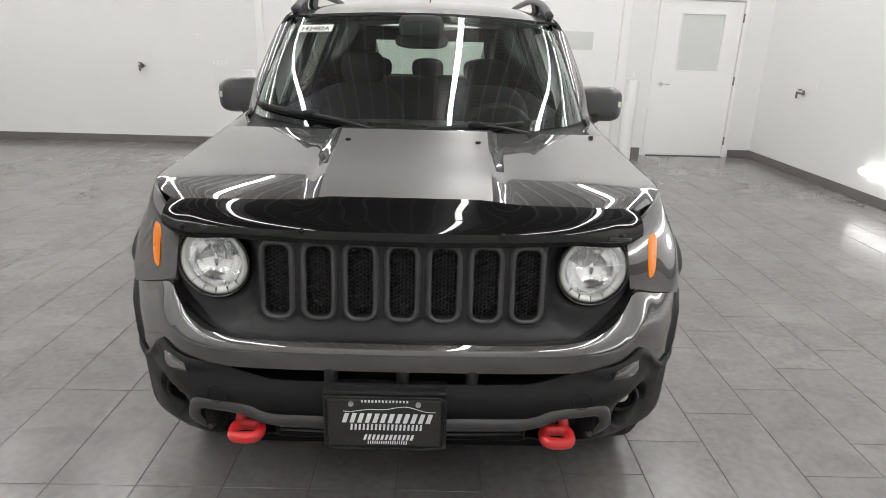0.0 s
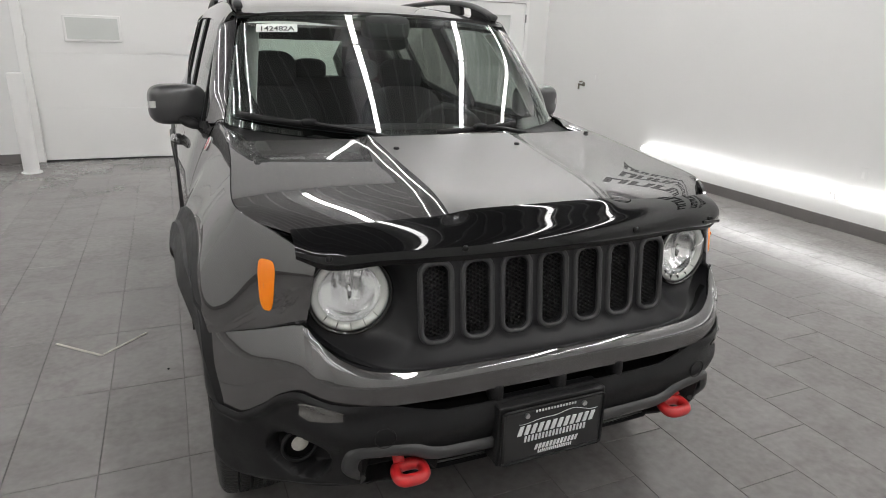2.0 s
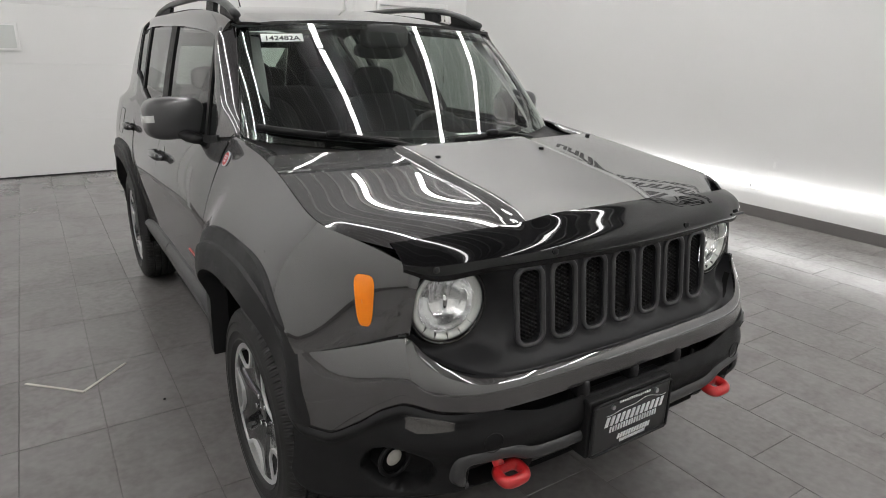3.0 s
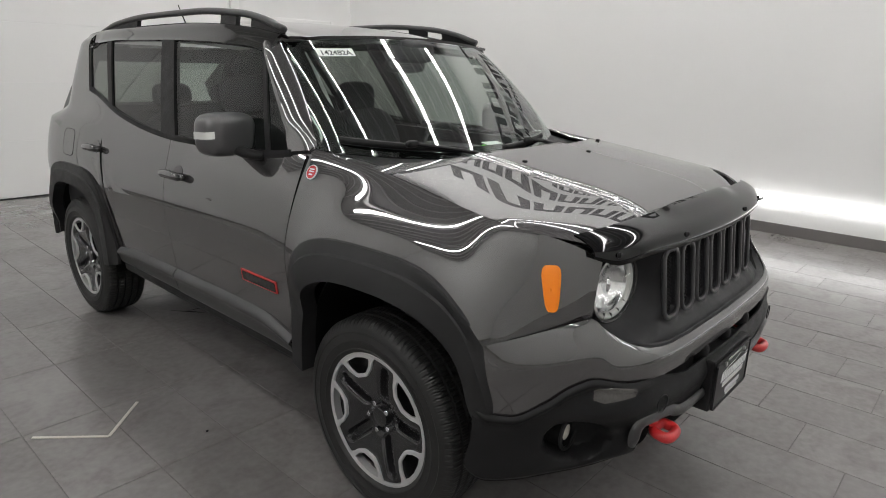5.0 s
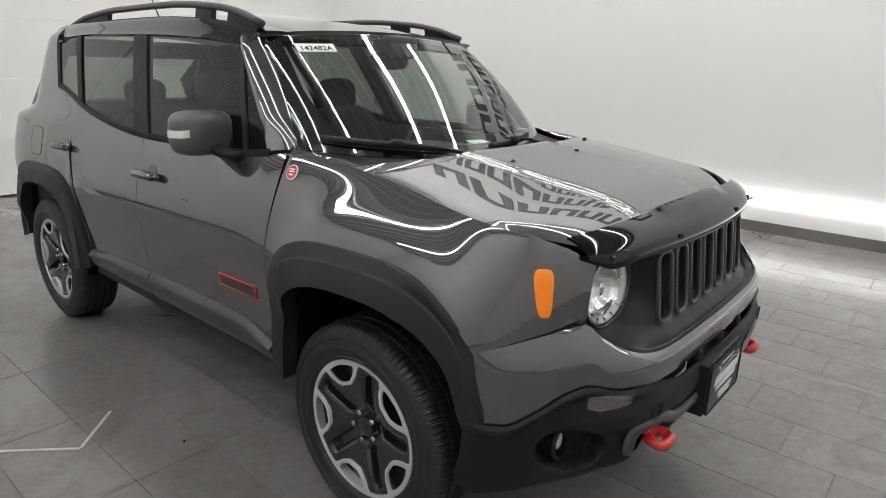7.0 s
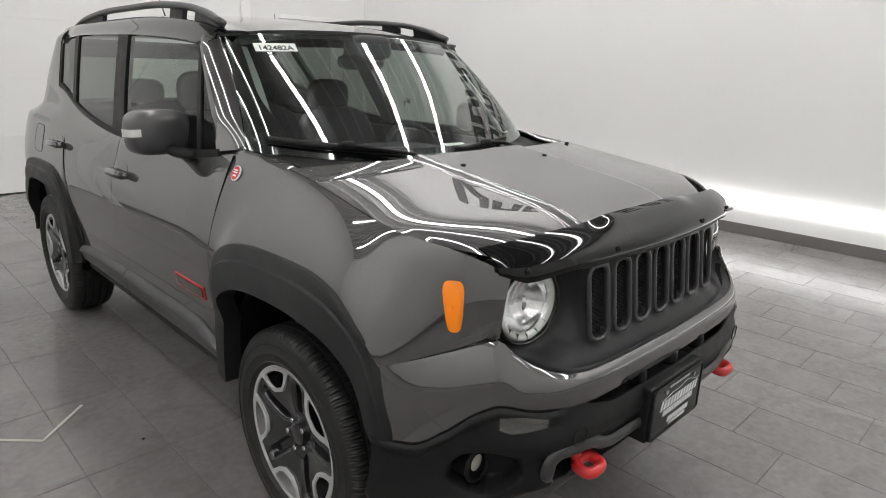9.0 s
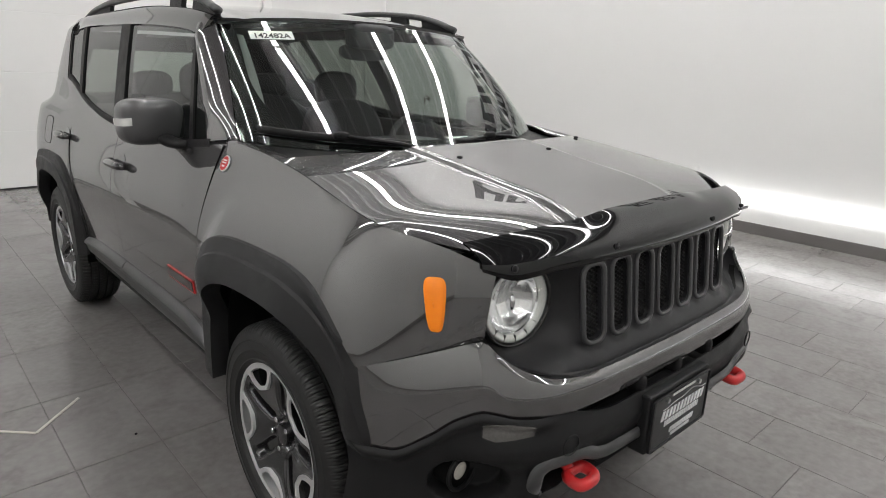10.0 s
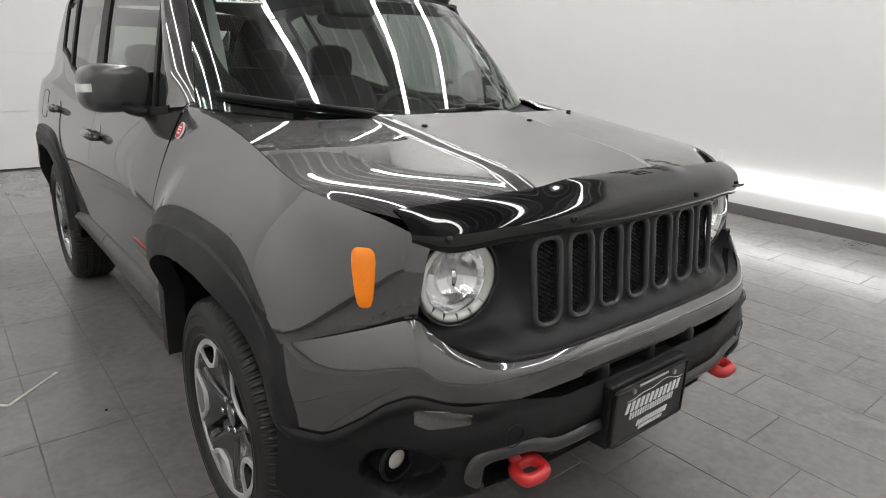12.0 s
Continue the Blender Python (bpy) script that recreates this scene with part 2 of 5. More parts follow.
def plate(m, w=0.075, h=0.12, n=1):
    p = anchor("wall_plate", m, "white plastic cover plate on the wall", "outlet", "cover plates on the walls")
    part("cover", box_bm(-w / 2, w / 2, -0.006, 0, -h / 2, h / 2, 0.003, 1), WALL, p)
    for k in range(n):
        c = -w / 2 + w * (k + 0.5) / n
        part("switch", box_bm(c - 0.012, c + 0.012, -0.009, -0.0062, -0.03, 0.03, 0.001, 1), DOOR_WHITE, p)


plate(pose(-2.93, Y1, 1.115), 0.22, 0.13, 4)
plate(pose(-3.2, Y1, 1.45), 0.11, 0.025)
plate(pose(2.72, Y1, 1.1))
plate(pose(X1, 5.24, 1.1, 0, 0, -90), 0.12, 0.12)
plate(pose(X1, 1.36, 0.525, 0, 0, -90))


tagged(mesh_ob("wall_ledge", box_bm(-4.46, -3.64, Y1 - 0.005, Y1, 1.25, 1.256), WALL), "thin raised edge of a white access panel", "trim", kind="structure")


def wall_tube(y0, y1):
    t = anchor("wall_light", pose(X1, 0, 0), "long white tube light low on the wall", "light", "tube lights along the wall")
    part("tube", cyl_bm(0.042, y1 - y0 - 0.012, pose(-0.045, (y0 + y1) / 2, 0.322, 90), 20), WALL_TUBE, t, "glowing white tube", True)
    for y in (y0 + 0.02, y1 - 0.02):
        part("end_cap", cyl_bm(0.045, 0.012, pose(-0.045, y, 0.322, 90), 20), DOOR_WHITE, t)


for k in range(4):
    wall_tube(4.08 - 2.545 * (k + 1), 4.08 - 2.545 * k)


def ceiling_tube(x, y0, y1):
    t = anchor("ceiling_light", pose(x, (y0 + y1) / 2, CEIL_Z - 0.06), "long white linear tube light under the ceiling", "light", "ceiling tube lights")
    h = (y1 - y0) / 2 - 0.015
    part("housing", box_bm(-0.05, 0.05, -h, h, -0.0, 0.025, 0.004, 1), DOOR_WHITE, t)
    part("diffuser", box_bm(-0.045, 0.045, -h + 0.005, h - 0.005, -0.035, -0.001, 0.01, 2), TUBE, t, "glowing white diffuser")


# includes the added fill row at -4.5
for x in TUBE_X:
    for k in range(5):
        ceiling_tube(x, -6.4 + 2.5 * k, -6.4 + 2.5 * (k + 1))


def wall_sign():
    """Dark wall lettering high on the wall, as plain slanted blocks."""
    g = anchor("wall_sign", pose(X1, 0, 0), "dark block lettering high on the white wall", "sign")

    def row(y0, y1, z0, z1, n, slant):
        w = (y0 - y1) / n
        for k in range(n):
            a, c = y0 - w * (k + 0.06), y0 - w * (k + 0.94)
            d, h = (a - c) * 0.3, z1 - z0
            bm = bmesh.new()
            tie = (z1 - 0.25 * h, z1) if k % 3 else (z0, z0 + 0.25 * h)
            for q0, q1, p0, p1 in ((a, a - d, z0, z1), (c + d, c, z0, z1), (a - d, c + d, *tie)):
                vs = [bm.verts.new((x, y - slant * (z - z0), z)) for x in (-0.012, -0.002) for y, z in ((q0, p0), (q1, p0), (q1, p1), (q0, p1))]
                for f in ((0, 1, 2, 3), (7, 6, 5, 4), (0, 4, 5, 1), (1, 5, 6, 2), (2, 6, 7, 3), (3, 7, 4, 0)):
                    bm.faces.new([vs[i] for i in f])
            part("sign_block", bm, SIGN_INK, g)
    row(4.1, -0.4, 3.72, 4.12, 6, 0.3)
    row(3.9, -0.3, 3.2, 3.5, 10, 0.1)
    row(3.9, -0.3, 2.95, 3.08, 18, 0.0)


wall_sign()

# ---- the car: materials ----
PAINT = mat("granite_paint", (0.03, 0.028, 0.0288), 0.42, metal=0.6, spec=0.3, coat=1.0, coat_rough=0.004, coat_ior=2.3, stain=0.04, stain_scale=25)
BLACK_GLOSS = mat("black_gloss", (0.006, 0.006, 0.006), 0.04, coat=0.5, stain=0.2, stain_scale=9)
ACRYLIC = mat("smoked_acrylic", (0.004, 0.004, 0.0045), 0.025, spec=0.36, stain=0.2, stain_scale=12)
PLASTIC = mat("textured_black_plastic", (0.0075, 0.0075, 0.008), 0.5, spec=0.26, grain=0.25, grain_scale=500, stain=0.25, stain_scale=7,
              stain_color=(0.012, 0.012, 0.013), bump=0.25, bump_scale=900, rough_var=0.06)
CLADDING = mat("faded_black_cladding", (0.011, 0.011, 0.0115), 0.48, spec=0.3, grain=0.25, grain_scale=500, stain=0.3, stain_scale=6,
               stain_color=(0.026, 0.026, 0.027), bump=0.25, bump_scale=900, rough_var=0.06)
MESH = mat("black_mesh", (0.02, 0.02, 0.02), 0.4, spec=0.5, grain=0.2, grain_scale=400)
SATIN = mat("satin_grey_plastic", (0.036, 0.036, 0.037), 0.33, spec=0.5, grain=0.2, grain_scale=400, stain=0.2, stain_scale=8, bump=0.1, bump_scale=800)
PANEL = mat("grille_panel_grey", (0.009, 0.009, 0.01), 0.38, spec=0.26, grain=0.2, grain_scale=400, stain=0.35, stain_scale=11,
            stain_color=(0.03, 0.03, 0.032), bump=0.08, bump_scale=700, rough_var=0.06)
DECAL = mat("matte_hood_decal", (0.17, 0.168, 0.168), 0.3, spec=0.6, metal=0.4, grain=0.15, grain_scale=700, stain=0.06, stain_scale=5)
# near-black: cavity shade put into the colour; also serves liners, seals, joints and cracks
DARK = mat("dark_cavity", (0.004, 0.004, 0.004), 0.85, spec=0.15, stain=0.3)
RUBBER = mat("tyre_rubber", (0.0095, 0.0095, 0.0093), 0.5, spec=0.4, grain=0.3, grain_scale=250, stain=0.3, stain_scale=14, stain_color=(0.02, 0.0195, 0.019), bump=0.2, bump_scale=500)
RIM_BLACK = mat("rim_black", (0.008, 0.008, 0.009), 0.22, coat=0.6, stain=0.3, stain_scale=20)
RIM_SILVER = mat("machined_silver", (0.48, 0.48, 0.48), 0.33, metal=0.4, grain=0.15, grain_scale=300)
CHROME = mat("chrome", (0.85, 0.85, 0.86), 0.08, metal=1.0, stain=0.05)
AMBER = mat("amber_lens", (0.95, 0.235, 0.0), 0.28, coat=0.3, grain=0.15, grain_scale=120, bump=0.2, bump_scale=160)
RED = mat("red_enamel", (0.55, 0.02, 0.022), 0.35, coat=0.4, stain=0.2, stain_scale=30)
TAIL_RED = mat("tail_red", (0.12, 0.006, 0.006), 0.1, coat=1.0)
WHITE = mat("white_print", (0.75, 0.75, 0.75), 0.5, grain=0.1)
RING = mat("lamp_ring_white", (0.72, 0.73, 0.7), 0.16, metal=0.45, coat=1.0, grain=0.1, grain_scale=60)
SCREEN = thin_glass("windscreen_glass", (0.74, 0.82, 0.77), 1.0, 1.95)
FRONT_SIDE = thin_glass("side_glass", (0.38, 0.41, 0.39), 1.0, 1.5)
REFLECTOR = mat("lamp_reflector", (0.9, 0.9, 0.91), 0.17, metal=0.9, grain=0.1, grain_scale=80)
MIRROR_SHELL = mat("mirror_shell_grey", (0.05, 0.05, 0.052), 0.3, coat=0.6, grain=0.1)
MARKER = mat("smoky_clear_lens", (0.075, 0.072, 0.068), 0.1, coat=1.0, grain=0.3, grain_scale=150, bump=0.3, bump_scale=220)
TINTED = thin_glass("tinted_glass", (0.25, 0.26, 0.245), 1.0, 1.5)
REAR_GLASS = thin_glass("rear_glass", (0.62, 0.7, 0.64), 1.0, 1.5)
CLOTH = mat("black_seat_cloth", (0.018, 0.018, 0.02), 0.85, grain=0.3, grain_scale=400, bump=0.3, bump_scale=600)
TRIM_DARK = mat("dark_cabin_plastic", (0.02, 0.021, 0.022), 0.6, grain=0.2)
TRIM_LIGHT = mat("grey_cabin_lining", (0.32, 0.33, 0.32), 0.8, grain=0.15)
PAPER = mat("white_sticker", (0.72, 0.76, 0.72), 0.6, stain=0.08, stain_scale=30)
INK = mat("black_ink", (0.01, 0.01, 0.012), 0.6)
GREEN = mat("green_tag", (0.12, 0.75, 0.02), 0.5)


# ---- the car: shape functions (car space: y to the rear, z up, front axle at y = 0) ----
def pchip(*pts):
    """A smooth curve through the knots that never overshoots."""
    xs, ys = [p[0] for p in pts], [p[1] for p in pts]
    n = len(xs)
    h = [xs[i + 1] - xs[i] for i in range(n - 1)]
    d = [(ys[i + 1] - ys[i]) / h[i] for i in range(n - 1)]
    m = [d[0]] + [0.0 if d[i - 1] * d[i] <= 0 else 3 * (h[i - 1] + h[i]) / ((2 * h[i] + h[i - 1]) / d[i - 1] + (h[i] + 2 * h[i - 1]) / d[i]) for i in range(1, n - 1)] + [d[-1]]

    def f(x):
        if x <= xs[0]:
            return ys[0]
        if x >= xs[-1]:
            return ys[-1]
        i = 0
        while x > xs[i + 1]:
            i += 1
        t = (x - xs[i]) / h[i]
        return (ys[i] * (1 + 2 * t) * (1 - t) ** 2 + ys[i + 1] * t * t * (3 - 2 * t) + h[i] * (m[i] * t * (1 - t) ** 2 - m[i + 1] * t * t * (1 - t)))
    return f


def lerp(a, b, t):
    return a + (b - a) * t


def fair(reach, *pts):
    """A curve near the knots whose curvature is even too: the knot curve averaged over a stretch, kept as a table."""
    f = pchip(*pts)
    x0, x1 = pts[0][0], pts[-1][0]
    n = 240
    h = (x1 - x0) / n

    def raw(x):
        if x < x0:
            return 2 * f(x0) - f(2 * x0 - x)
        return 2 * f(x1) - f(2 * x1 - x) if x > x1 else f(x)
    offs = [k / 8 for k in range(-8, 9)]
    wts = [(1 - o * o) ** 2 for o in offs]
    tw = sum(wts)
    tab = [sum(w * raw(x0 + h * i + o * reach) for o, w in zip(offs, wts)) / tw for i in range(-2, n + 3)]

    def g(x):
        t = max(0.0, min(n - 1e-6, (x - x0) / h))
        i = int(t)
        t -= i
        a, b, c, d = tab[i + 1:i + 5]
        # cubic B-spline on the dense table
        return ((1 - t) ** 3 * a + (3 * t ** 3 - 6 * t * t + 4) * b + (-3 * t ** 3 + 3 * t * t + 3 * t + 1) * c + t ** 3 * d) / 6
    return g


def sstep(a, b, x):
    t = max(0.0, min(1.0, (x - a) / (b - a)))
    return t * t * (3 - 2 * t)


def qstep(a, b, x):
    """Like sstep, with even curvature at both ends."""
    t = max(0.0, min(1.0, (x - a) / (b - a)))
    return t ** 3 * (10 - 15 * t + 6 * t * t)


def steps(a, b, n):
    return [a + (b - a) * i / n for i in range(n + 1)]


def grid_bm(f, us, vs, bm=None):
    bm = bm or bmesh.new()
    rows = [[bm.verts.new(f(u, v)) for v in vs] for u in us]
    for i in range(len(us) - 1):
        for j in range(len(vs) - 1):
            bm.faces.new((rows[i][j], rows[i + 1][j], rows[i + 1][j + 1], rows[i][j + 1]))
    return bm


CORE = Vector((0, 1.2, 0.8))


def sheet(name, f, us, vs, material, parent, thick=0.006, label="", outward=None, sharp=40):
    """A curved panel with thickness; its face looks away from the car's core (or along outward)."""
    bm = grid_bm(f, us, vs)
    bm.normal_update()
    s = sum((fc.normal.dot(outward if outward else fc.calc_center_median() - CORE) * fc.calc_area() for fc in bm.faces))
    if s < 0:
        bmesh.ops.reverse_faces(bm, faces=bm.faces[:])
    if thick:
        bm.normal_update()
        front, rims = bm.faces[:], [e for e in bm.edges if e.is_boundary]
        back = {v: bm.verts.new(v.co - v.normal * thick) for v in bm.verts[:]}
        for e in rims:
            a, b = e.verts
            if e.link_loops[0].vert is not a:
                a, b = b, a
            bm.faces.new((b, a, back[a], back[b]))
        for f in front:
            bm.faces.new([back[v] for v in reversed(f.verts)])
    ob = part(name, bm, material, parent, label, True)
    ob.data.set_sharp_from_angle(angle=radians(sharp))
    return ob


def tube_bm(path, r, segs=10, bm=None, flat=1.0, caps=True, up=Vector((0, 0, 1))):
    """A tube along a list of points; flat squeezes it along its second axis. r may be a list."""
    bm = bm or bmesh.new()
    path = [Vector(p) for p in path]
    rings = []
    for i, p in enumerate(path):
        d = (path[min(i + 1, len(path) - 1)] - path[max(i - 1, 0)]).normalized()
        a = d.cross(up)
        a = a.normalized() if a.length > 1e-4 else d.cross(Vector((1, 0, 0))).normalized()
        b = a.cross(d).normalized()
        rr = r[i] if isinstance(r, (list, tuple)) else r
        rings.append([bm.verts.new(p + a * rr * math.cos(k * math.tau / segs) + b * rr * flat * math.sin(k * math.tau / segs)) for k in range(segs)])
    for q, w in zip(rings, rings[1:]):
        for k in range(segs):
            bm.faces.new((q[k], q[(k + 1) % segs], w[(k + 1) % segs], w[k]))
    if caps:
        bm.faces.new(rings[0][::-1])
        bm.faces.new(rings[-1])
    return bm


def loop_bm(path, r, segs=8, bm=None, flat=1.0, up=Vector((0, 1, 0))):
    """A closed tube."""
    bm = bm or bmesh.new()
    path = [Vector(p) for p in path]
    n = len(path)
    rings = []
    for i, p in enumerate(path):
        d = (path[(i + 1) % n] - path[i - 1]).normalized()
        a = d.cross(up).normalized()
        b = a.cross(d).normalized()
        rings.append([bm.verts.new(p + a * r * math.cos(k * math.tau / segs) + b * r * flat * math.sin(k * math.tau / segs)) for k in range(segs)])
    for i in range(n):
        q, w = rings[i], rings[(i + 1) % n]
        for k in range(segs):
            bm.faces.new((q[k], q[(k + 1) % segs], w[(k + 1) % segs], w[k]))
    return bm


def blob_bm(c, r, n=(3.0, 3.0), segs=28, rings=16, m=Matrix(), bm=None):
    """A rounded box (superellipsoid): centre, half sizes, squareness across and up."""
    bm = bm or bmesh.new()

    def pw(v, e):
        return math.copysign(abs(v) ** (2 / e), v)

    rows = []
    for i in range(1, rings):
        th = -math.pi / 2 + math.pi * i / rings
        cz, sz = pw(math.cos(th), n[1]), pw(math.sin(th), n[1])
        rows.append([bm.verts.new(m @ Vector((c[0] + r[0] * cz * pw(math.cos(k * math.tau / segs), n[0]), c[1] + r[1] * cz * pw(math.sin(k * math.tau / segs), n[0]), c[2] + r[2] * sz))) for k in range(segs)])
    lo, hi = (bm.verts.new(m @ Vector((c[0], c[1], c[2] + s * r[2]))) for s in (-1, 1))
    for q, w in zip(rows, rows[1:]):
        for k in range(segs):
            bm.faces.new((q[k], q[(k + 1) % segs], w[(k + 1) % segs], w[k]))
    for k in range(segs):
        bm.faces.new((lo, rows[0][(k + 1) % segs], rows[0][k]))
        bm.faces.new((hi, rows[-1][k], rows[-1][(k + 1) % segs]))
    return bm


# half width of the body in plan, and how it tucks in with height
plan = fair(0.09, (-0.72, 0.575), (-0.69, 0.632), (-0.664, 0.668), (-0.59, 0.745), (-0.52, 0.812), (-0.448, 0.858), (-0.39, 0.87), (-0.3, 0.873), (-0.1, 0.872), (0.2, 0.872), (0.5, 0.868),
             (1.3, 0.868), (2.2, 0.868), (2.75, 0.868), (2.95, 0.856), (3.1, 0.815), (3.25, 0.73), (3.36, 0.65), (3.42, 0.58))
tuck = fair(0.1, (0.30, -0.062), (0.36, -0.05), (0.55, -0.033), (0.70, -0.016), (0.87, 0.0), (1.5, 0.0))
top_line = fair(0.14, (-0.70, 0.985), (-0.66, 1.018), (-0.565, 1.066), (-0.3, 1.108), (0.163, 1.172), (0.40, 1.19), (0.45, 1.19))
belt = fair(0.12, (0.40, 1.185), (0.65, 1.152), (1.35, 1.15), (1.6, 1.163), (2.0, 1.215), (2.3, 1.29), (2.45, 1.325), (3.4, 1.335))
# how far the flank leans in between the waist and its upper edge
lean_in = fair(0.14, (-0.70, 0.05), (-0.66, 0.056), (-0.565, 0.08), (-0.3, 0.122), (0.163, 0.153), (0.42, 0.137), (0.6, 0.092), (1.35, 0.085), (2.0, 0.103), (2.45, 0.13), (3.4, 0.13))
waist = fair(0.2, (-0.7, 0.64), (-0.5, 0.63), (-0.3, 0.66), (0.0, 0.69), (0.25, 0.74), (0.55, 0.85), (3.4, 0.86))


def rim_z(y):
    return lerp(top_line(y), belt(y), qstep(0.34, 0.46, y))


def side_w(y, z):
    """Half width of the flank: upright below, a rounded shoulder over the front wheel, leaning doors behind."""
    z0 = waist(y)
    t = max(0.0, z - z0) / (rim_z(y) - z0)
    flat = t * t / 0.7 if t < 0.35 else t - 0.175
    dome = 0.9 * flat / 0.825 + 0.1 * max(0.0, (t - 0.75) / 0.25) ** 3
    door_ = t ** 1.7
    # the body swells towards the front wheel arch
    q = ((abs(y + 0.06) / 0.475) ** 3 + (max(0.0, z - 0.345) / 0.605) ** 3) ** (1 / 3) - 1
    swell = 0.038 * qstep(0.36, -0.04, q) * qstep(-0.6, -0.32, y) * qstep(0.44, 0.2, y) * qstep(0.6, 0.8, z)
    under = tuck(z) - 0.85 * max(tuck(z), -0.016) * qstep(0.0, -0.35, y)
    return plan(y) + under - lean_in(y) * lerp(dome, door_, qstep(0.0, 0.6, y)) + swell


# greenhouse
glass_plan = fair(0.1, (0.3, 0.735), (0.5, 0.765), (0.8, 0.785), (1.3, 0.793), (2.2, 0.791), (2.5, 0.79), (2.65, 0.787), (2.75, 0.782), (2.8, 0.77), (2.9, 0.731), (3.0, 0.68), (3.08, 0.61), (3.4, 0.5))


def cabin_w(y, z):
    return glass_plan(y) - 0.3 * (z - 1.15) - 0.12 * max(0, z - 1.3) ** 2


def body_w(y, z):
    """Half width of the rear body, where the shoulder runs in under the rear pillar."""
    return lerp(side_w(y, z), cabin_w(y, z), sstep(1.14, 1.24, z) * sstep(2.15, 2.5, y))


def arch(y, c, a, b, nf, nr):
    """Height of a squared wheel arch outline over y, or None outside it."""
    d = (y - c) / a
    n = nr if d > 0 else nf
    return None if abs(d) >= 1 else 0.345 + b * (1 - abs(d) ** n) ** (1 / n)


FRONT_OUT, FRONT_IN = (-0.06, 0.475, 0.605, 3.0, 4.5), (-0.07, 0.385, 0.49, 2.9, 3.6)
REAR_OUT, REAR_IN = (2.55, 0.49, 0.575, 4.0, 2.8), (2.56, 0.40, 0.46, 3.4, 2.6)


def arch_ring(spec, t):
    """A point (y, z) of an arch outline at t from 0 (front foot) to 1 (rear foot)."""
    c, a, b, nf, nr = spec
    th = math.pi * (1 - t)
    cs, sn = math.cos(th), math.sin(th)
    n = nr if cs > 0 else nf
    k = (abs(cs) ** n + abs(sn) ** n) ** (-1 / n)
    return c + a * cs * k, 0.345 + b * sn * k


car = anchor("car", pose(-0.024, 0, 0), "dark granite-grey compact off-road car with black cladding and red tow hooks", "car")


def dense(a, b, n, ends=0.5):
    """Steps that crowd towards both ends."""
    return [lerp(a, b, 0.5 - 0.5 * math.cos(math.pi * i / n)) if ends else lerp(a, b, i / n) for i in range(n + 1)]


top_edge = fair(0.2, (0.70, 1.582), (1.0, 1.63), (1.6, 1.66), (2.4, 1.652), (3.05, 1.60))


# ---- body sides ----
seam = pchip((-0.672, 0.853), (-0.56, 0.806), (-0.435, 0.762), (-0.3, 0.75))


def fender_low(y):
    z = arch(y, *FRONT_OUT)
    if y < -0.40:
        return max(seam(y), (z or 0) - 0.01) if y > -0.5 else seam(y)
    return max((z or 0.5) - 0.012, 0.5)


def rear_low(y):
    z = arch(y, *REAR_OUT)
    return max(0.5, (z or 0.0) - 0.012) if y < 2.9 else max(0.52, (z or 0.0) - 0.012)


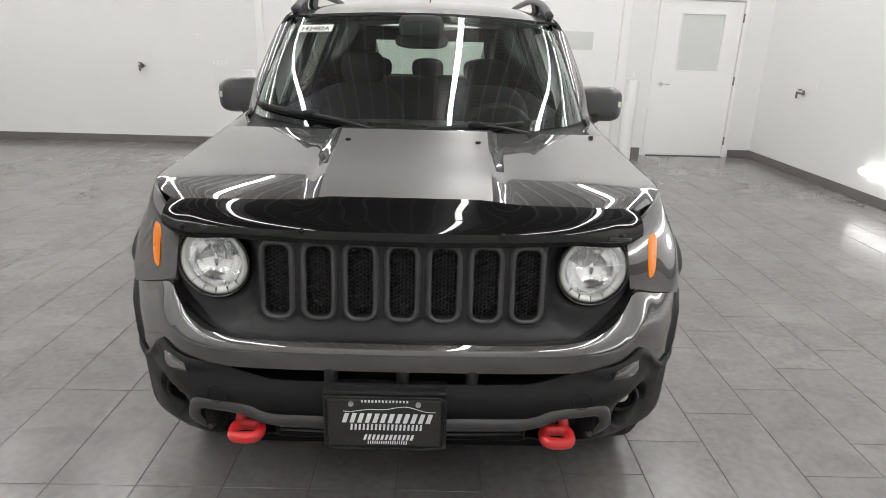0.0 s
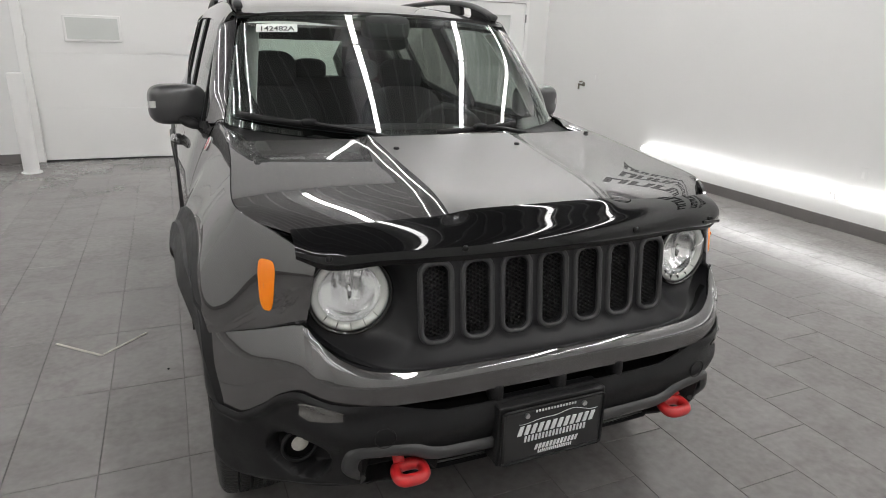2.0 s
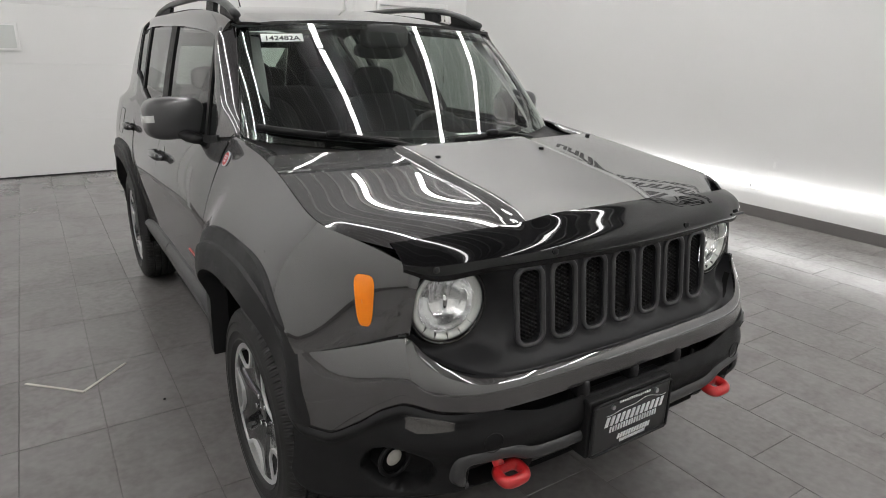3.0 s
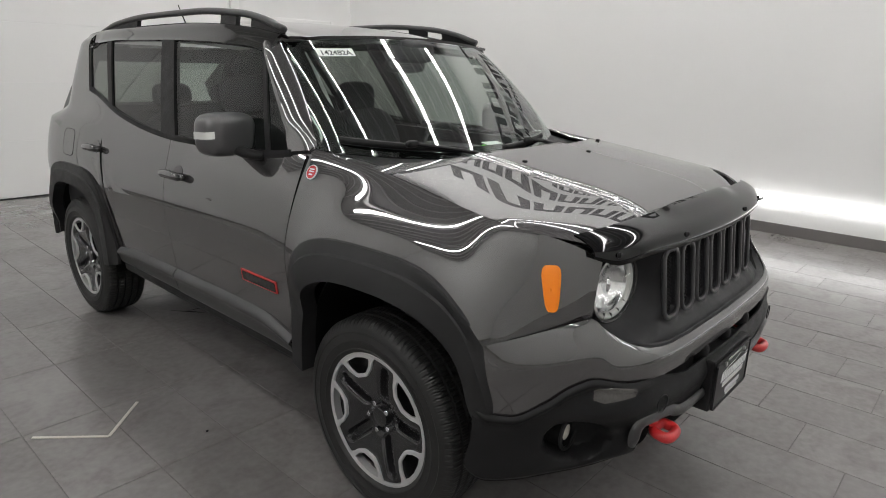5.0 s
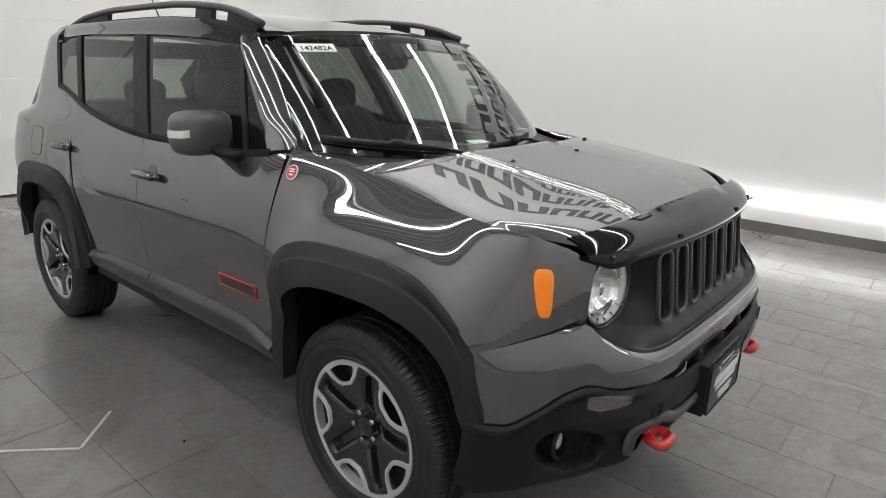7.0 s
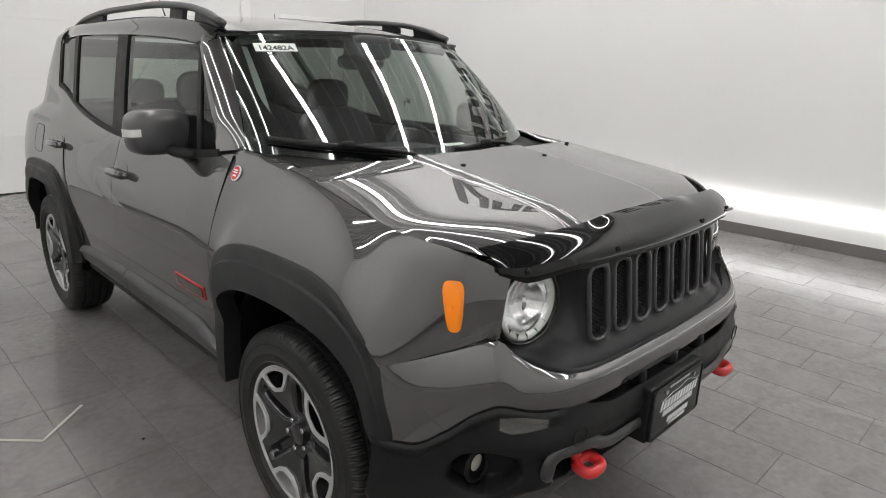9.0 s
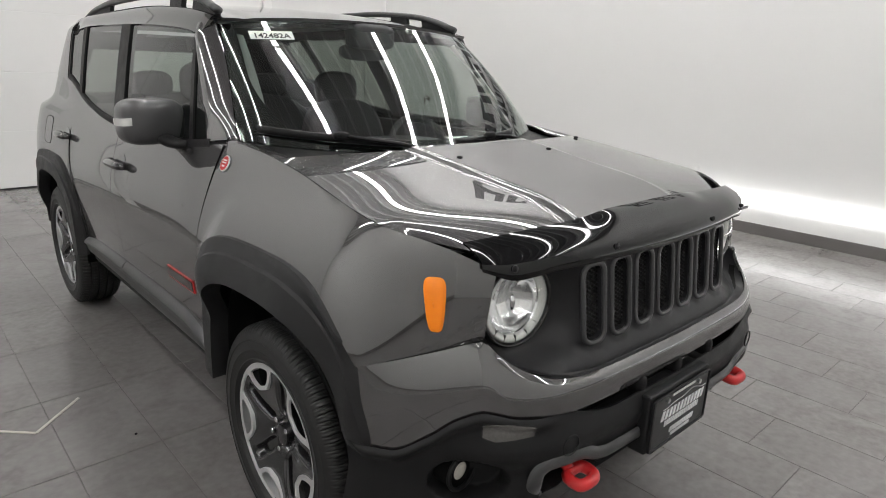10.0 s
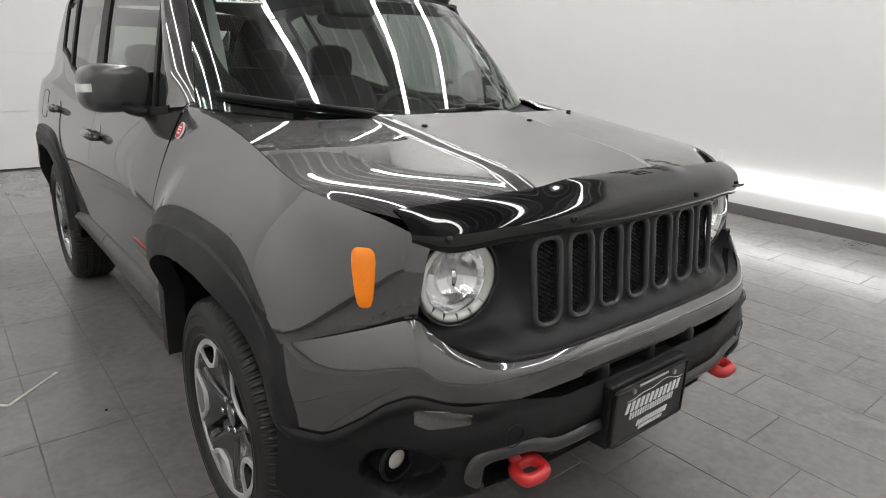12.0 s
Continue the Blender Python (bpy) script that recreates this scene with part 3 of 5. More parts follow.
def side_panels(s):
    def on_side(y, z, out=0.0):
        return Vector((s * (side_w(y, z) + out), y, z))

    # front fender
    ys = sorted(set(steps(-0.668, -0.44, 16) + dense(-0.44, 0.41, 60) + [0.412, 0.416]))
    sheet("fender", lambda y, v: on_side(y, lerp(fender_low(y), rim_z(y), v)), ys, [1 - (1 - k / 36) ** 1.5 for k in range(37)], PAINT, car, 0.008)

    # doors, following slanted shut lines
    def door(name, yf, yr, low, high):
        def f(u, v):
            z0 = lerp(low(lerp(yf(0.8), yr(0.8), u)), high(lerp(yf(1.1), yr(1.1), u)), v)
            y = lerp(yf(z0), yr(z0), u)
            return on_side(y, lerp(low(y), high(y), v))
        return sheet(name, f, steps(0, 1, 30), [1 - (1 - k / 24) ** 1.2 for k in range(25)], PAINT, car, 0.008)

    shut_b = pchip((0.4, 1.352), (0.8, 1.355), (1.05, 1.375), (1.2, 1.42))
    shut_c = pchip((0.4, 1.96), (0.7, 2.0), (0.85, 2.06), (1.0, 2.13), (1.15, 2.12), (1.3, 2.05))
    shut_a = pchip((0.4, 0.432), (0.9, 0.421), (1.1, 0.43), (1.19, 0.44))
    door("front_door", lambda z: shut_a(z) - 0.002, lambda z: shut_b(z) - 0.0017, lambda y: 0.44, belt)
    door("rear_door", lambda z: shut_b(z) + 0.0017, lambda z: shut_c(z) - 0.0017, lambda y: max(0.44, rear_low(y) if y > 2.0 else 0), belt)

    for shut in (shut_a, shut_b, shut_c):
        line = [(shut(z) - (0.004 if shut is shut_a else 0), z) for z in steps(0.5 if shut is not shut_c else 0.92, 1.17 if shut is not shut_c else 1.2, 24)]
        part("door_seal", tube_bm([(s * (side_w(y, z) - 0.0085), y, z) for y, z in line], 0.0045, 6), DARK, car, "dark rubber door seal")

    def quarter(u, v):
        yr = 3.42
        z0 = lerp(0.6, 1.33, v)
        y = lerp(shut_c(z0) + 0.0017, yr, u)
        z = lerp(rear_low(y), belt(y), v)
        return Vector((s * body_w(y, z), y, z))
    sheet("quarter_panel", quarter, dense(0, 1, 70), steps(0, 1, 22), PAINT, car, 0.008)

    # upper rear pillar
    def pillar_d(u, v):
        za = lerp(1.325, 1.645, v)
        yf = min(2.448 + 0.155 * (za - 1.33) / 0.23, 2.603)
        y = lerp(yf, lerp(3.42, 3.02, v), u)
        z = lerp(belt(y) - 0.002, top_edge(y) + 0.002, v)
        w = body_w(y, z) + 0.004 * (1 - u) - 0.034 * sstep(0.8, 1.0, v) ** 1.5
        return Vector((s * w, y, z))
    sheet("rear_pillar", pillar_d, steps(0, 1, 24), steps(0, 1, 24), PAINT, car, 0.006)

    # sill cladding on the doors
    def clad(name, y0, y1, zt, zb, curl):
        prof = pchip((0, -0.03), (0.12, 0.004), (0.3, 0.012), (0.6, 0.018), (0.72, 0.026), (0.93, 0.012), (1, 0.0))

        def f(u, v):
            y = lerp(y0, y1, u)
            t = zt(y)
            z = lerp(zb, t, v)
            return on_side(y, z, prof(v))
        return sheet(name, f, steps(0, 1, 24), steps(0, 1, 14), SATIN, car, 0.01, "dark grey sill cladding", outward=Vector((s, 0, 0)))
    top_f = pchip((0.43, 0.50), (0.5, 0.525), (0.62, 0.558), (0.9, 0.565), (1.36, 0.56))
    top_r = pchip((1.36, 0.56), (1.8, 0.552), (1.97, 0.535), (2.02, 0.525))
    clad("sill_cladding", 0.436, 1.35, top_f, 0.425, 0)
    clad("sill_cladding", 1.357, 2.02, top_r, 0.43, 0)
    part("sill", box_bm(min(s * 0.6, s * 0.80), max(s * 0.6, s * 0.80), 0.40, 2.1, 0.37, 0.45, 0.02, 2), PLASTIC, car)

    # wheel arch cladding: chamfered outer strip and upright inner face
    for name, so, si, foot in (("arch_cladding", FRONT_OUT, FRONT_IN, True), ("arch_cladding", REAR_OUT, REAR_IN, False)):
        def f(t, v, so=so, si=si, foot=foot):
            y0, z0 = arch_ring(so, t)
            y1, z1 = arch_ring(si, t)
            k = min(1.0, v / 0.85)
            y, z = lerp(y0, y1, k), lerp(z0, z1, k)
            base = side_w(min(max(y, -0.54), 3.3), max(z, 0.5 + 0.37 * sstep(-0.3, -0.44, y)))
            out = pchip((0, -0.004), (0.015, 0.011), (0.28, 0.018), (0.32, 0.027), (0.85, 0.03), (0.9, 0.024), (1, -0.03))(v)
            out *= 1 - 0.5 * sstep(-0.2, -0.42, y) * sstep(0.0, 0.3, v)
            cap = min(0.852, plan(y) + 0.004) - 0.10 * sstep(0.61, 0.36, z) * sstep(-0.15, -0.42, y) - 0.08 * sstep(0.65, 0.36, z) * sstep(2.75, 3.0, y)
            w = lerp(min(base, cap + 0.01 + 0.025 * sstep(0.58, 0.7, z)), lerp(cap, max(base, cap), sstep(-0.45, -0.15, y)), sstep(0, 0.32, v)) + out
            return Vector((s * w, y, z))
        vs = [0, 0.015, 0.03, 0.1, 0.2, 0.28, 0.32, 0.4, 0.5, 0.65, 0.75, 0.85, 0.88, 0.92, 1.0]
        sheet(name, f, steps(0, 0.948, 72) if foot else steps(0.04, 0.94, 72), vs, CLADDING, car, 0.006, "black plastic wheel arch cladding", outward=Vector((s, 0, 0)), sharp=28)

        # dark liner of the wheel house
        def liner(t, v, si=si):
            y, z = arch_ring(si, t)
            edge = min(0.852, plan(y) - 0.012) - 0.10 * sstep(0.66, 0.37, z) * sstep(-0.15, -0.42, y) - 0.08 * sstep(0.65, 0.36, z) * sstep(2.75, 3.0, y)
            return Vector((s * lerp(edge - 0.03, 0.5, v), y, z))
        sheet("wheel_liner", liner, steps(0, 1 if foot else 0.94, 40), [0, 1], DARK, car, 0.004, "dark wheel house liner", outward=Vector((0, 0, -1)))
        yc = so[0]
        part("wheel_house", box_bm(min(s * 0.5, s * 0.49), max(s * 0.5, s * 0.49), yc - 0.38, yc + 0.38, 0.38, 0.85), DARK, car)


for s in (-1, 1):
    side_panels(s)
part("underbody", box_bm(-0.49, 0.49, -0.6, 3.2, 0.27, 0.42, 0.03, 2), DARK, car)
part("underbody_side", box_bm(-0.66, 0.66, 0.46, 2.05, 0.34, 0.44, 0.02, 2), DARK, car)

# ---- hood ----
hood_rear = fair(0.1, (0, 0.012), (0.3, 0.032), (0.5, 0.062), (0.62, 0.092), (0.71, 0.117), (0.8, 0.137))
hood_front = fair(0.06, (0, -0.70), (0.3, -0.69), (0.5, -0.655), (0.62, -0.59), (0.66, -0.555), (0.72, -0.5))


def hood_z(x, y):
    ax = abs(x)
    w = side_w(y, rim_z(y))
    e = min(1.02, ax / w)
    z = rim_z(y) + 0.022 * (1 - e ** 3.2)
    z += 0.012 * (1 - qstep(0.248 + 0.03 * (y + 0.6), 0.29 + 0.03 * (y + 0.6), ax))
    drop = max(0.0, hood_front(ax) + 0.07 - y)
    return z - 3.0 * drop * drop


def hood_f(u, v):
    w0 = 0.70
    ax = abs(u) * w0
    y = lerp(hood_rear(ax), hood_front(ax), v)
    for _ in range(3):
        x = u * (side_w(y, rim_z(y)) - 0.003)
        y = lerp(hood_rear(abs(x)), hood_front(abs(x)), v)
    return Vector((x, y, hood_z(x, y)))


hood = sheet("hood", hood_f, [math.sin(math.pi / 2 * k / 50) * 0.3 + 0.7 * k / 50 for k in range(-50, 51)], steps(0, 1, 56), PAINT, car, 0.012, outward=Vector((0, 0, 1)))
sheet("hood_decal", lambda u, v: Vector((u * lerp(0.262, 0.24, v), lerp(0.003, -0.62, v), hood_z(u * lerp(0.262, 0.24, v), lerp(0.003, -0.62, v)) + 0.0012)),
      steps(-1, 1, 30), steps(0, 1, 30), DECAL, hood, 0.0006, "matte grey vinyl panel on the hood", outward=Vector((0, 0, 1)))
for s in (-1, 1):
    part("hood_gap", tube_bm([(s * (side_w(y, rim_z(y)) - 0.002), y, hood_z(side_w(y, rim_z(y)) - 0.002, y) - 0.0018) for y in steps(-0.55, 0.115, 30)], 0.002, 6), DARK, hood, "dark shut line beside the hood")
for x in (-0.222, 0.222, 0.655):
    y = -0.138 if abs(x) < 0.5 else 0.06
    part("hood_bumper", cyl_bm(0.0095, 0.009, Matrix.Translation((x, y, hood_z(x, y) + 0.004)), 14, bevel=0.003), PLASTIC, hood, "small black rubber stop")

# ---- front end ----
# plan of the nose at bumper height and at lamp height, over s from the middle (0) to the wheel arch (1)
bx = fair(0.06, (0, 0), (0.25, 0.3), (0.42, 0.5), (0.52, 0.6), (0.6, 0.66), (0.7, 0.732), (0.8, 0.8), (0.9, 0.855), (1, 0.879))
by = fair(0.06, (0, -0.835), (0.25, -0.828), (0.42, -0.808), (0.52, -0.765), (0.6, -0.71), (0.7, -0.625), (0.8, -0.54), (0.9, -0.455), (1, -0.39))
ux = fair(0.06, (0, 0), (0.25, 0.3), (0.42, 0.5), (0.52, 0.6), (0.6, 0.657), (0.7, 0.731), (0.8, 0.797), (0.9, 0.851), (1, 0.875))
uy = fair(0.06, (0, -0.79), (0.25, -0.78), (0.42, -0.755), (0.52, -0.71), (0.6, -0.668), (0.7, -0.59), (0.8, -0.52), (0.9, -0.448), (1, -0.39))


def nose(s, z, out=0.0):
    """A point of the nose: s from -1 to 1 round it, at height z, pushed outwards."""
    a = abs(s)
    k = lerp(sstep(0.87, 0.70, z), qstep(-0.012, 0.12, paint_top(a) - z), sstep(0.52, 0.62, a))
    low = sstep(0.52, 0.36, z)

    def at(q):
        return Vector((lerp(ux(q), bx(q), k) + 0.006 * low, lerp(uy(q), by(q), k) + 0.024 * low))
    p = at(a)
    d = at(min(a + 0.02, 1)) - at(max(a - 0.02, 0))
    n = Vector((-d.y, d.x)) * -1
    n.normalize()
    if n.y > 0 and n.x < 0:
        n = -n
    q = p + n * out
    return Vector((math.copysign(q.x, s) if s else 0.0, q.y, z))


paint_top = pchip((0, 0.748), (0.33, 0.748), (0.42, 0.757), (0.49, 0.782), (0.545, 0.82), (0.585, 0.853), (0.6, 0.85), (0.7, 0.816), (0.8, 0.788), (0.9, 0.765), (1, 0.745))
paint_low = pchip((0, 0.675), (0.42, 0.672), (0.52, 0.676), (0.6, 0.689), (0.65, 0.668), (0.72, 0.61), (0.8, 0.566), (0.86, 0.568), (0.9, 0.59), (1, 0.62))
black_top = pchip((0, 0.642), (0.27, 0.643), (0.34, 0.657), (0.40, 0.674), (0.46, 0.678), (0.52, 0.681), (0.6, 0.694), (0.65, 0.673), (0.72, 0.615), (0.8, 0.571), (0.86, 0.573), (0.9, 0.595), (1, 0.625))
black_low = pchip((0, 0.435), (0.3, 0.43), (0.45, 0.415), (0.55, 0.395), (0.65, 0.368), (0.76, 0.335), (0.84, 0.325), (0.88, 0.338), (0.91, 0.365))
S_END = 0.955
ss = [k / 90 * S_END for k in range(-90, 91)]

pprof = fair(0.1, (0, 0.0), (0.35, 0.003), (0.75, 0.004), (0.92, 0.001), (1, -0.005))


def cover_f(s, v):
    """The painted band; its ends follow the front edge of the wheel arch."""
    end = lerp(0.86, 0.905, sstep(0.0, 1.0, v))
    q = s / S_END * lerp(S_END, end, sstep(0.5, 0.9, abs(s)))
    return nose(q, lerp(paint_low(abs(q)), paint_top(abs(q)), v), pprof(v) * sstep(1.0, 0.7, abs(q)))


bumper = sheet("bumper_cover", cover_f, ss, steps(0, 1, 14), PAINT, car, 0.008,
               "painted upper bumper band", outward=Vector((0, -1, 0)))


for s in (-1, 1):
    part("bumper_gap", tube_bm([cover_f(s * S_END * k / 60, 1.0) + Vector((s * 0.001, -0.0014, 0.001)) for k in range(36, 61)], 0.0015, 6), DARK, bumper, "dark shut line between fender and bumper")


def black_out(s, z):
    """Relief of the black lower bumper: rounded brow, recesses for tow hooks, fog lamps and the lower intake."""
    a = abs(s)
    x = bx(a)
    o = 0.018 * math.exp(-((z - 0.595) / 0.045) ** 2) * sstep(0.75, 0.5, a)
    o += 0.013 * math.exp(-((z - (black_top(a) - 0.014)) / 0.016) ** 2) * sstep(0.4, 0.5, a) * sstep(0.97, 0.86, a)
    hook = sstep(0.335, 0.365, x) * sstep(0.535, 0.515, x) * sstep(0.535, 0.52, z) * sstep(0.425, 0.44, z)
    low = sstep(0.345, 0.325, x) * sstep(0.517, 0.507, z) * sstep(0.455, 0.46, z)
    r = math.hypot((x - 0.675) / 0.062, (z - 0.495) / 0.062)
    fog = sstep(1.1, 0.92, r)
    scoop = math.exp(-((x - 0.66) / 0.075) ** 4 - ((z - 0.485) / 0.07) ** 4)
    under = sstep(black_low(a) + 0.05, black_low(a), z)
    return o - 0.07 * hook - 0.04 * low - 0.06 * fog - 0.02 * scoop - 0.035 * under ** 2


fine = [k / 170 * 0.907 for k in range(-170, 171)]
lower = sheet("bumper_lower", lambda s, v: nose(s, lerp(black_low(abs(s)), black_top(abs(s)), v), black_out(s, lerp(black_low(abs(s)), black_top(abs(s)), v))), fine, steps(0, 1, 56), PLASTIC, car, 0.008,
              "textured black lower bumper", outward=Vector((0, -1, 0)), sharp=50)
# near-black sheet as the shade between the bumper halves, with three stub posts
sheet("intake_backing", lambda x, v: Vector((x, -0.755 + 0.12 * (abs(x) / 0.55) ** 3, lerp(0.6, 0.72, v))), steps(-0.56, 0.56, 24), [0, 1], DARK, car, 0.004, "near-black sheet as the shade between bumper halves", outward=Vector((0, -1, 0)))
for x in (-0.185, 0.005, 0.19):
    part("intake_post", blob_bm((x, -0.81, 0.655), (0.018, 0.03, 0.03), (2.5, 3)), PLASTIC, lower)
# ribbed lower intake
for k in range(5):
    z = 0.464 + 0.011 * k
    part("intake_rib", tube_bm([(x, -0.802 + 0.08 * x * x, z) for x in steps(-0.335, 0.335, 14)], 0.0035, 6), SATIN, lower)


def skid_trim():
    pts = [(0.0, 0.523), (0.2, 0.523), (0.32, 0.523), (0.37, 0.53), (0.42, 0.55), (0.47, 0.556), (0.525, 0.556), (0.555, 0.54), (0.562, 0.51), (0.55, 0.48), (0.53, 0.455)]
    fx, fz = (pchip(*[(k, p[j]) for k, p in enumerate(pts)]) for j in (0, 1))
    sx = pchip((0, 0), (0.3, 0.25), (0.5, 0.42), (0.6, 0.52), (0.66, 0.6))

    def f(t, v):
        a = abs(t) * 10
        x, z = fx(a), fz(a)
        dx, dz = fx(a + 0.05) - fx(a - 0.05), fz(a + 0.05) - fz(a - 0.05)
        L = math.hypot(dx, dz) or 1
        nx, nz = -dz / L, dx / L
        taper = sstep(1.0, 0.8, abs(t))
        o = (v - 0.5) * lerp(0.018, 0.036, taper)
        x, z = x + nx * o, z + nz * o
        p = nose(sx(max(x, 0)), z, 0.006 + 0.01 * math.sin(math.pi * min(1, max(0, v))) ** 0.5 + 0.004 - 0.022 * (1 - taper))
        return Vector((math.copysign(p.x, t) if t else 0, p.y, p.z))
    sheet("skid_trim", f, steps(-1, 1, 120), steps(0, 1, 8), SATIN, lower, 0.02, "dark grey trim band round the tow hook openings", outward=Vector((0, -1, 0)))


skid_trim()


def placed(bm, m):
    bm.transform(m)
    return bm


def tow_hook(s):
    c = Vector((s * 0.424 + 0.006, -0.80, 0.484))
    pts = []
    for k in range(24):
        th = math.tau * k / 24
        px = math.copysign(abs(math.cos(th)) ** 0.6, math.cos(th)) * 0.036
        py = math.copysign(abs(math.sin(th)) ** 0.7, math.sin(th)) * 0.026
        pts.append(c + Vector((px, py - 0.022, py * 0.14 - 0.006)))
    bm = loop_bm(pts, 0.0145, 12, flat=1.15, up=Vector((0, 0, 1)))
    tube_bm([c + Vector((-s * -0.02, 0.075, 0.045)), c + Vector((s * 0.02, 0.03, 0.035)), c + Vector((s * 0.022, 0.0, 0.012))], 0.015, 10, bm=bm)
    part("tow_hook", bm, RED, car, "red enamelled steel tow hook", True)


def round_lamp(s, c, r, name, turn):
    """Headlight: chrome bowl, pale ring, bulb shield and a clear cover."""
    m = Matrix.Translation(c) @ pose(0, 0, 0, 90, 0, turn)
    lamp = part(name, cyl_bm(r * 1.06, 0.04, m @ pose(0, 0, -0.092), 48), DARK, car, "round headlight with a clear lens and pale ring")

    def spin(rad, z0, prof, n=48):
        bm = bmesh.new()
        rows = [[bm.verts.new(m @ Vector((q * rad * math.cos(math.tau * k / n), q * rad * math.sin(math.tau * k / n), zz))) for k in range(n)] for q, zz in prof]
        for a, b in zip(rows, rows[1:]):
            for k in range(n):
                bm.faces.new((a[k], a[(k + 1) % n], b[(k + 1) % n], b[k]))
        bmesh.ops.recalc_face_normals(bm, faces=bm.faces[:])
        return bm
    part("bezel", spin(r, 0, [(1.1, -0.05), (1.1, -0.004), (1.05, 0.004), (1.0, -0.004), (1.0, -0.05)]), BLACK_GLOSS, lamp, smooth=True)
    part("lamp_ring", spin(r, 0, [(0.985, -0.03), (0.98, -0.004), (0.9, -0.002), (0.79, -0.012), (0.77, -0.03)]), RING, lamp, "pale translucent light ring", True)
    # reflector bowl
    bm = bmesh.new()
    n = 40
    rows = []
    for q, zz in ((0.78, -0.014), (0.74, -0.02), (0.72, -0.028), (0.66, -0.034), (0.58, -0.044), (0.5, -0.052), (0.4, -0.059), (0.3, -0.063), (0.2, -0.066), (0.1, -0.067)):
        rows.append([bm.verts.new(m @ Vector((q * r * math.cos(math.tau * k / n), q * r * math.sin(math.tau * k / n), zz))) for k in range(n)])
    for a, b in zip(rows, rows[1:]):
        for k in range(n):
            bm.faces.new((a[k], a[(k + 1) % n], b[(k + 1) % n], b[k]))
    bm.faces.new(rows[-1])
    bmesh.ops.recalc_face_normals(bm, faces=bm.faces[:])
    part("reflector", bm, REFLECTOR, lamp, smooth=True)
    for k in range(6):
        x = (k - 2.5) * 0.2 * r
        h = 0.62 * r * math.sqrt(max(0.05, 1 - (x / r / 0.72) ** 2))
        part("reflector_fin", tube_bm([m @ Vector((x * lerp(1, 1.15, t), lerp(0.02 * r, h, t), lerp(-0.058, -0.036, t * t))) for t in steps(0, 1, 6)], 0.0045, 8, flat=0.8), CHROME, lamp, smooth=True)
    part("bulb_cap", blob_bm((0, 0, -0.03), (0.1 * r, 0.26 * r, 0.014), (2, 2), 20, 10, m), CHROME, lamp, smooth=True)
    for k in range(-2, 3):
        th = -math.pi / 2 + k * 0.42
        part("ring_mark", placed(box_bm(-0.0008, 0.0008, 0.79 * r, 0.95 * r, -0.01, -0.0015), m @ Matrix.Rotation(th - math.pi / 2, 4, "Z")), SATIN, lamp)
    cover = part("lens", spin(r, 0, [(0.985, 0.0), (0.8, 0.014), (0.5, 0.024), (0.2, 0.0285), (0.02, 0.029)]), CLEAR_COVER, lamp, "clear cover", True)
    cover.visible_shadow = False
    return lamp


FOGGLASS = mat("fog_glass", (0.62, 0.6, 0.54), 0.1, coat=1.0, grain=0.3, grain_scale=90)
CLEAR_COVER = thin_glass("clear_cover", (0.97, 0.98, 0.97), 1.0, 1.45)
HL = (0.523, -0.672, 0.909)
for s in (-1, 1):
    tow_hook(s)
    round_lamp(s, Vector((s * HL[0], HL[1], HL[2])), 0.0975, "headlight", s * 7)


# grille panel with seven slots and two lamp dishes
gy = pchip((0, -0.742), (0.33, -0.735), (0.45, -0.712), (0.56, -0.69), (0.64, -0.668), (0.69, -0.645))
panel_low = pchip((0, 0.744), (0.42, 0.746), (0.52, 0.762), (0.575, 0.785), (0.617, 0.825), (0.64, 0.865), (0.655, 0.92))
SLOT_X = [(-3 + k) * 0.1098 for k in range(7)]
SLOT_W, SLOT_Z0, SLOT_Z1 = 0.0335, 0.8, 0.988


def in_slot(x, z, grow=0.0):
    """Signed distance-like value: below 0 inside a slot's rounded outline."""
    d = 9.0
    for c in SLOT_X:
        w, h, r = SLOT_W + grow, (SLOT_Z1 - SLOT_Z0) / 2 + grow, 0.022 + grow
        qx, qz = abs(x - c) - (w - r), abs(z - (SLOT_Z0 + SLOT_Z1) / 2) - (h - r)
        d = min(d, math.hypot(max(qx, 0), max(qz, 0)) + min(max(qx, qz), 0) - r)
    return d


def panel_y(x, z, cuts=True):
    ax = abs(x)
    y = gy(ax) - 0.024 * (0.99 - z) / 0.2
    y -= 0.03 * sstep(0.80, 0.744, z) * sstep(0.66, 0.5, ax)
    if cuts:
        d = in_slot(x, z)
        y += 0.055 * sstep(0.001, -0.004, d)
        y -= 0.006 * sstep(0.03, 0.008, abs(d)) * sstep(0.76, 0.79, z)
        r = math.hypot(ax - HL[0], z - HL[2])
        y += 0.06 * qstep(0.185, 0.1, r) + 0.09 * sstep(0.107, 0.1, r)
    return y


def panel_f(u, v):
    z0 = lerp(0.744, 1.02, v)
    x = u * 0.645
    zl = panel_low(abs(x))
    z = lerp(zl, 1.02 - 0.035 * sstep(0.56, 0.65, abs(x)), v)
    return Vector((x, panel_y(x, z), z))


grille = sheet("grille_panel", panel_f, steps(-1, 1, 300), steps(0, 1, 72), PANEL, car, 0, "scuffed satin grey grille panel with seven slots", outward=Vector((0, -1, 0)), sharp=60)
sheet("grille_seal", lambda t, v: (lambda x: Vector((x, panel_y(x, panel_low(abs(x)), False) - 0.004 + 0.02 * v, panel_low(abs(x)) - 0.004)))(t), steps(-0.6, 0.6, 60), [0, 1], DARK, grille, 0.006, "black seal below the panel", outward=Vector((0, -1, 0)))


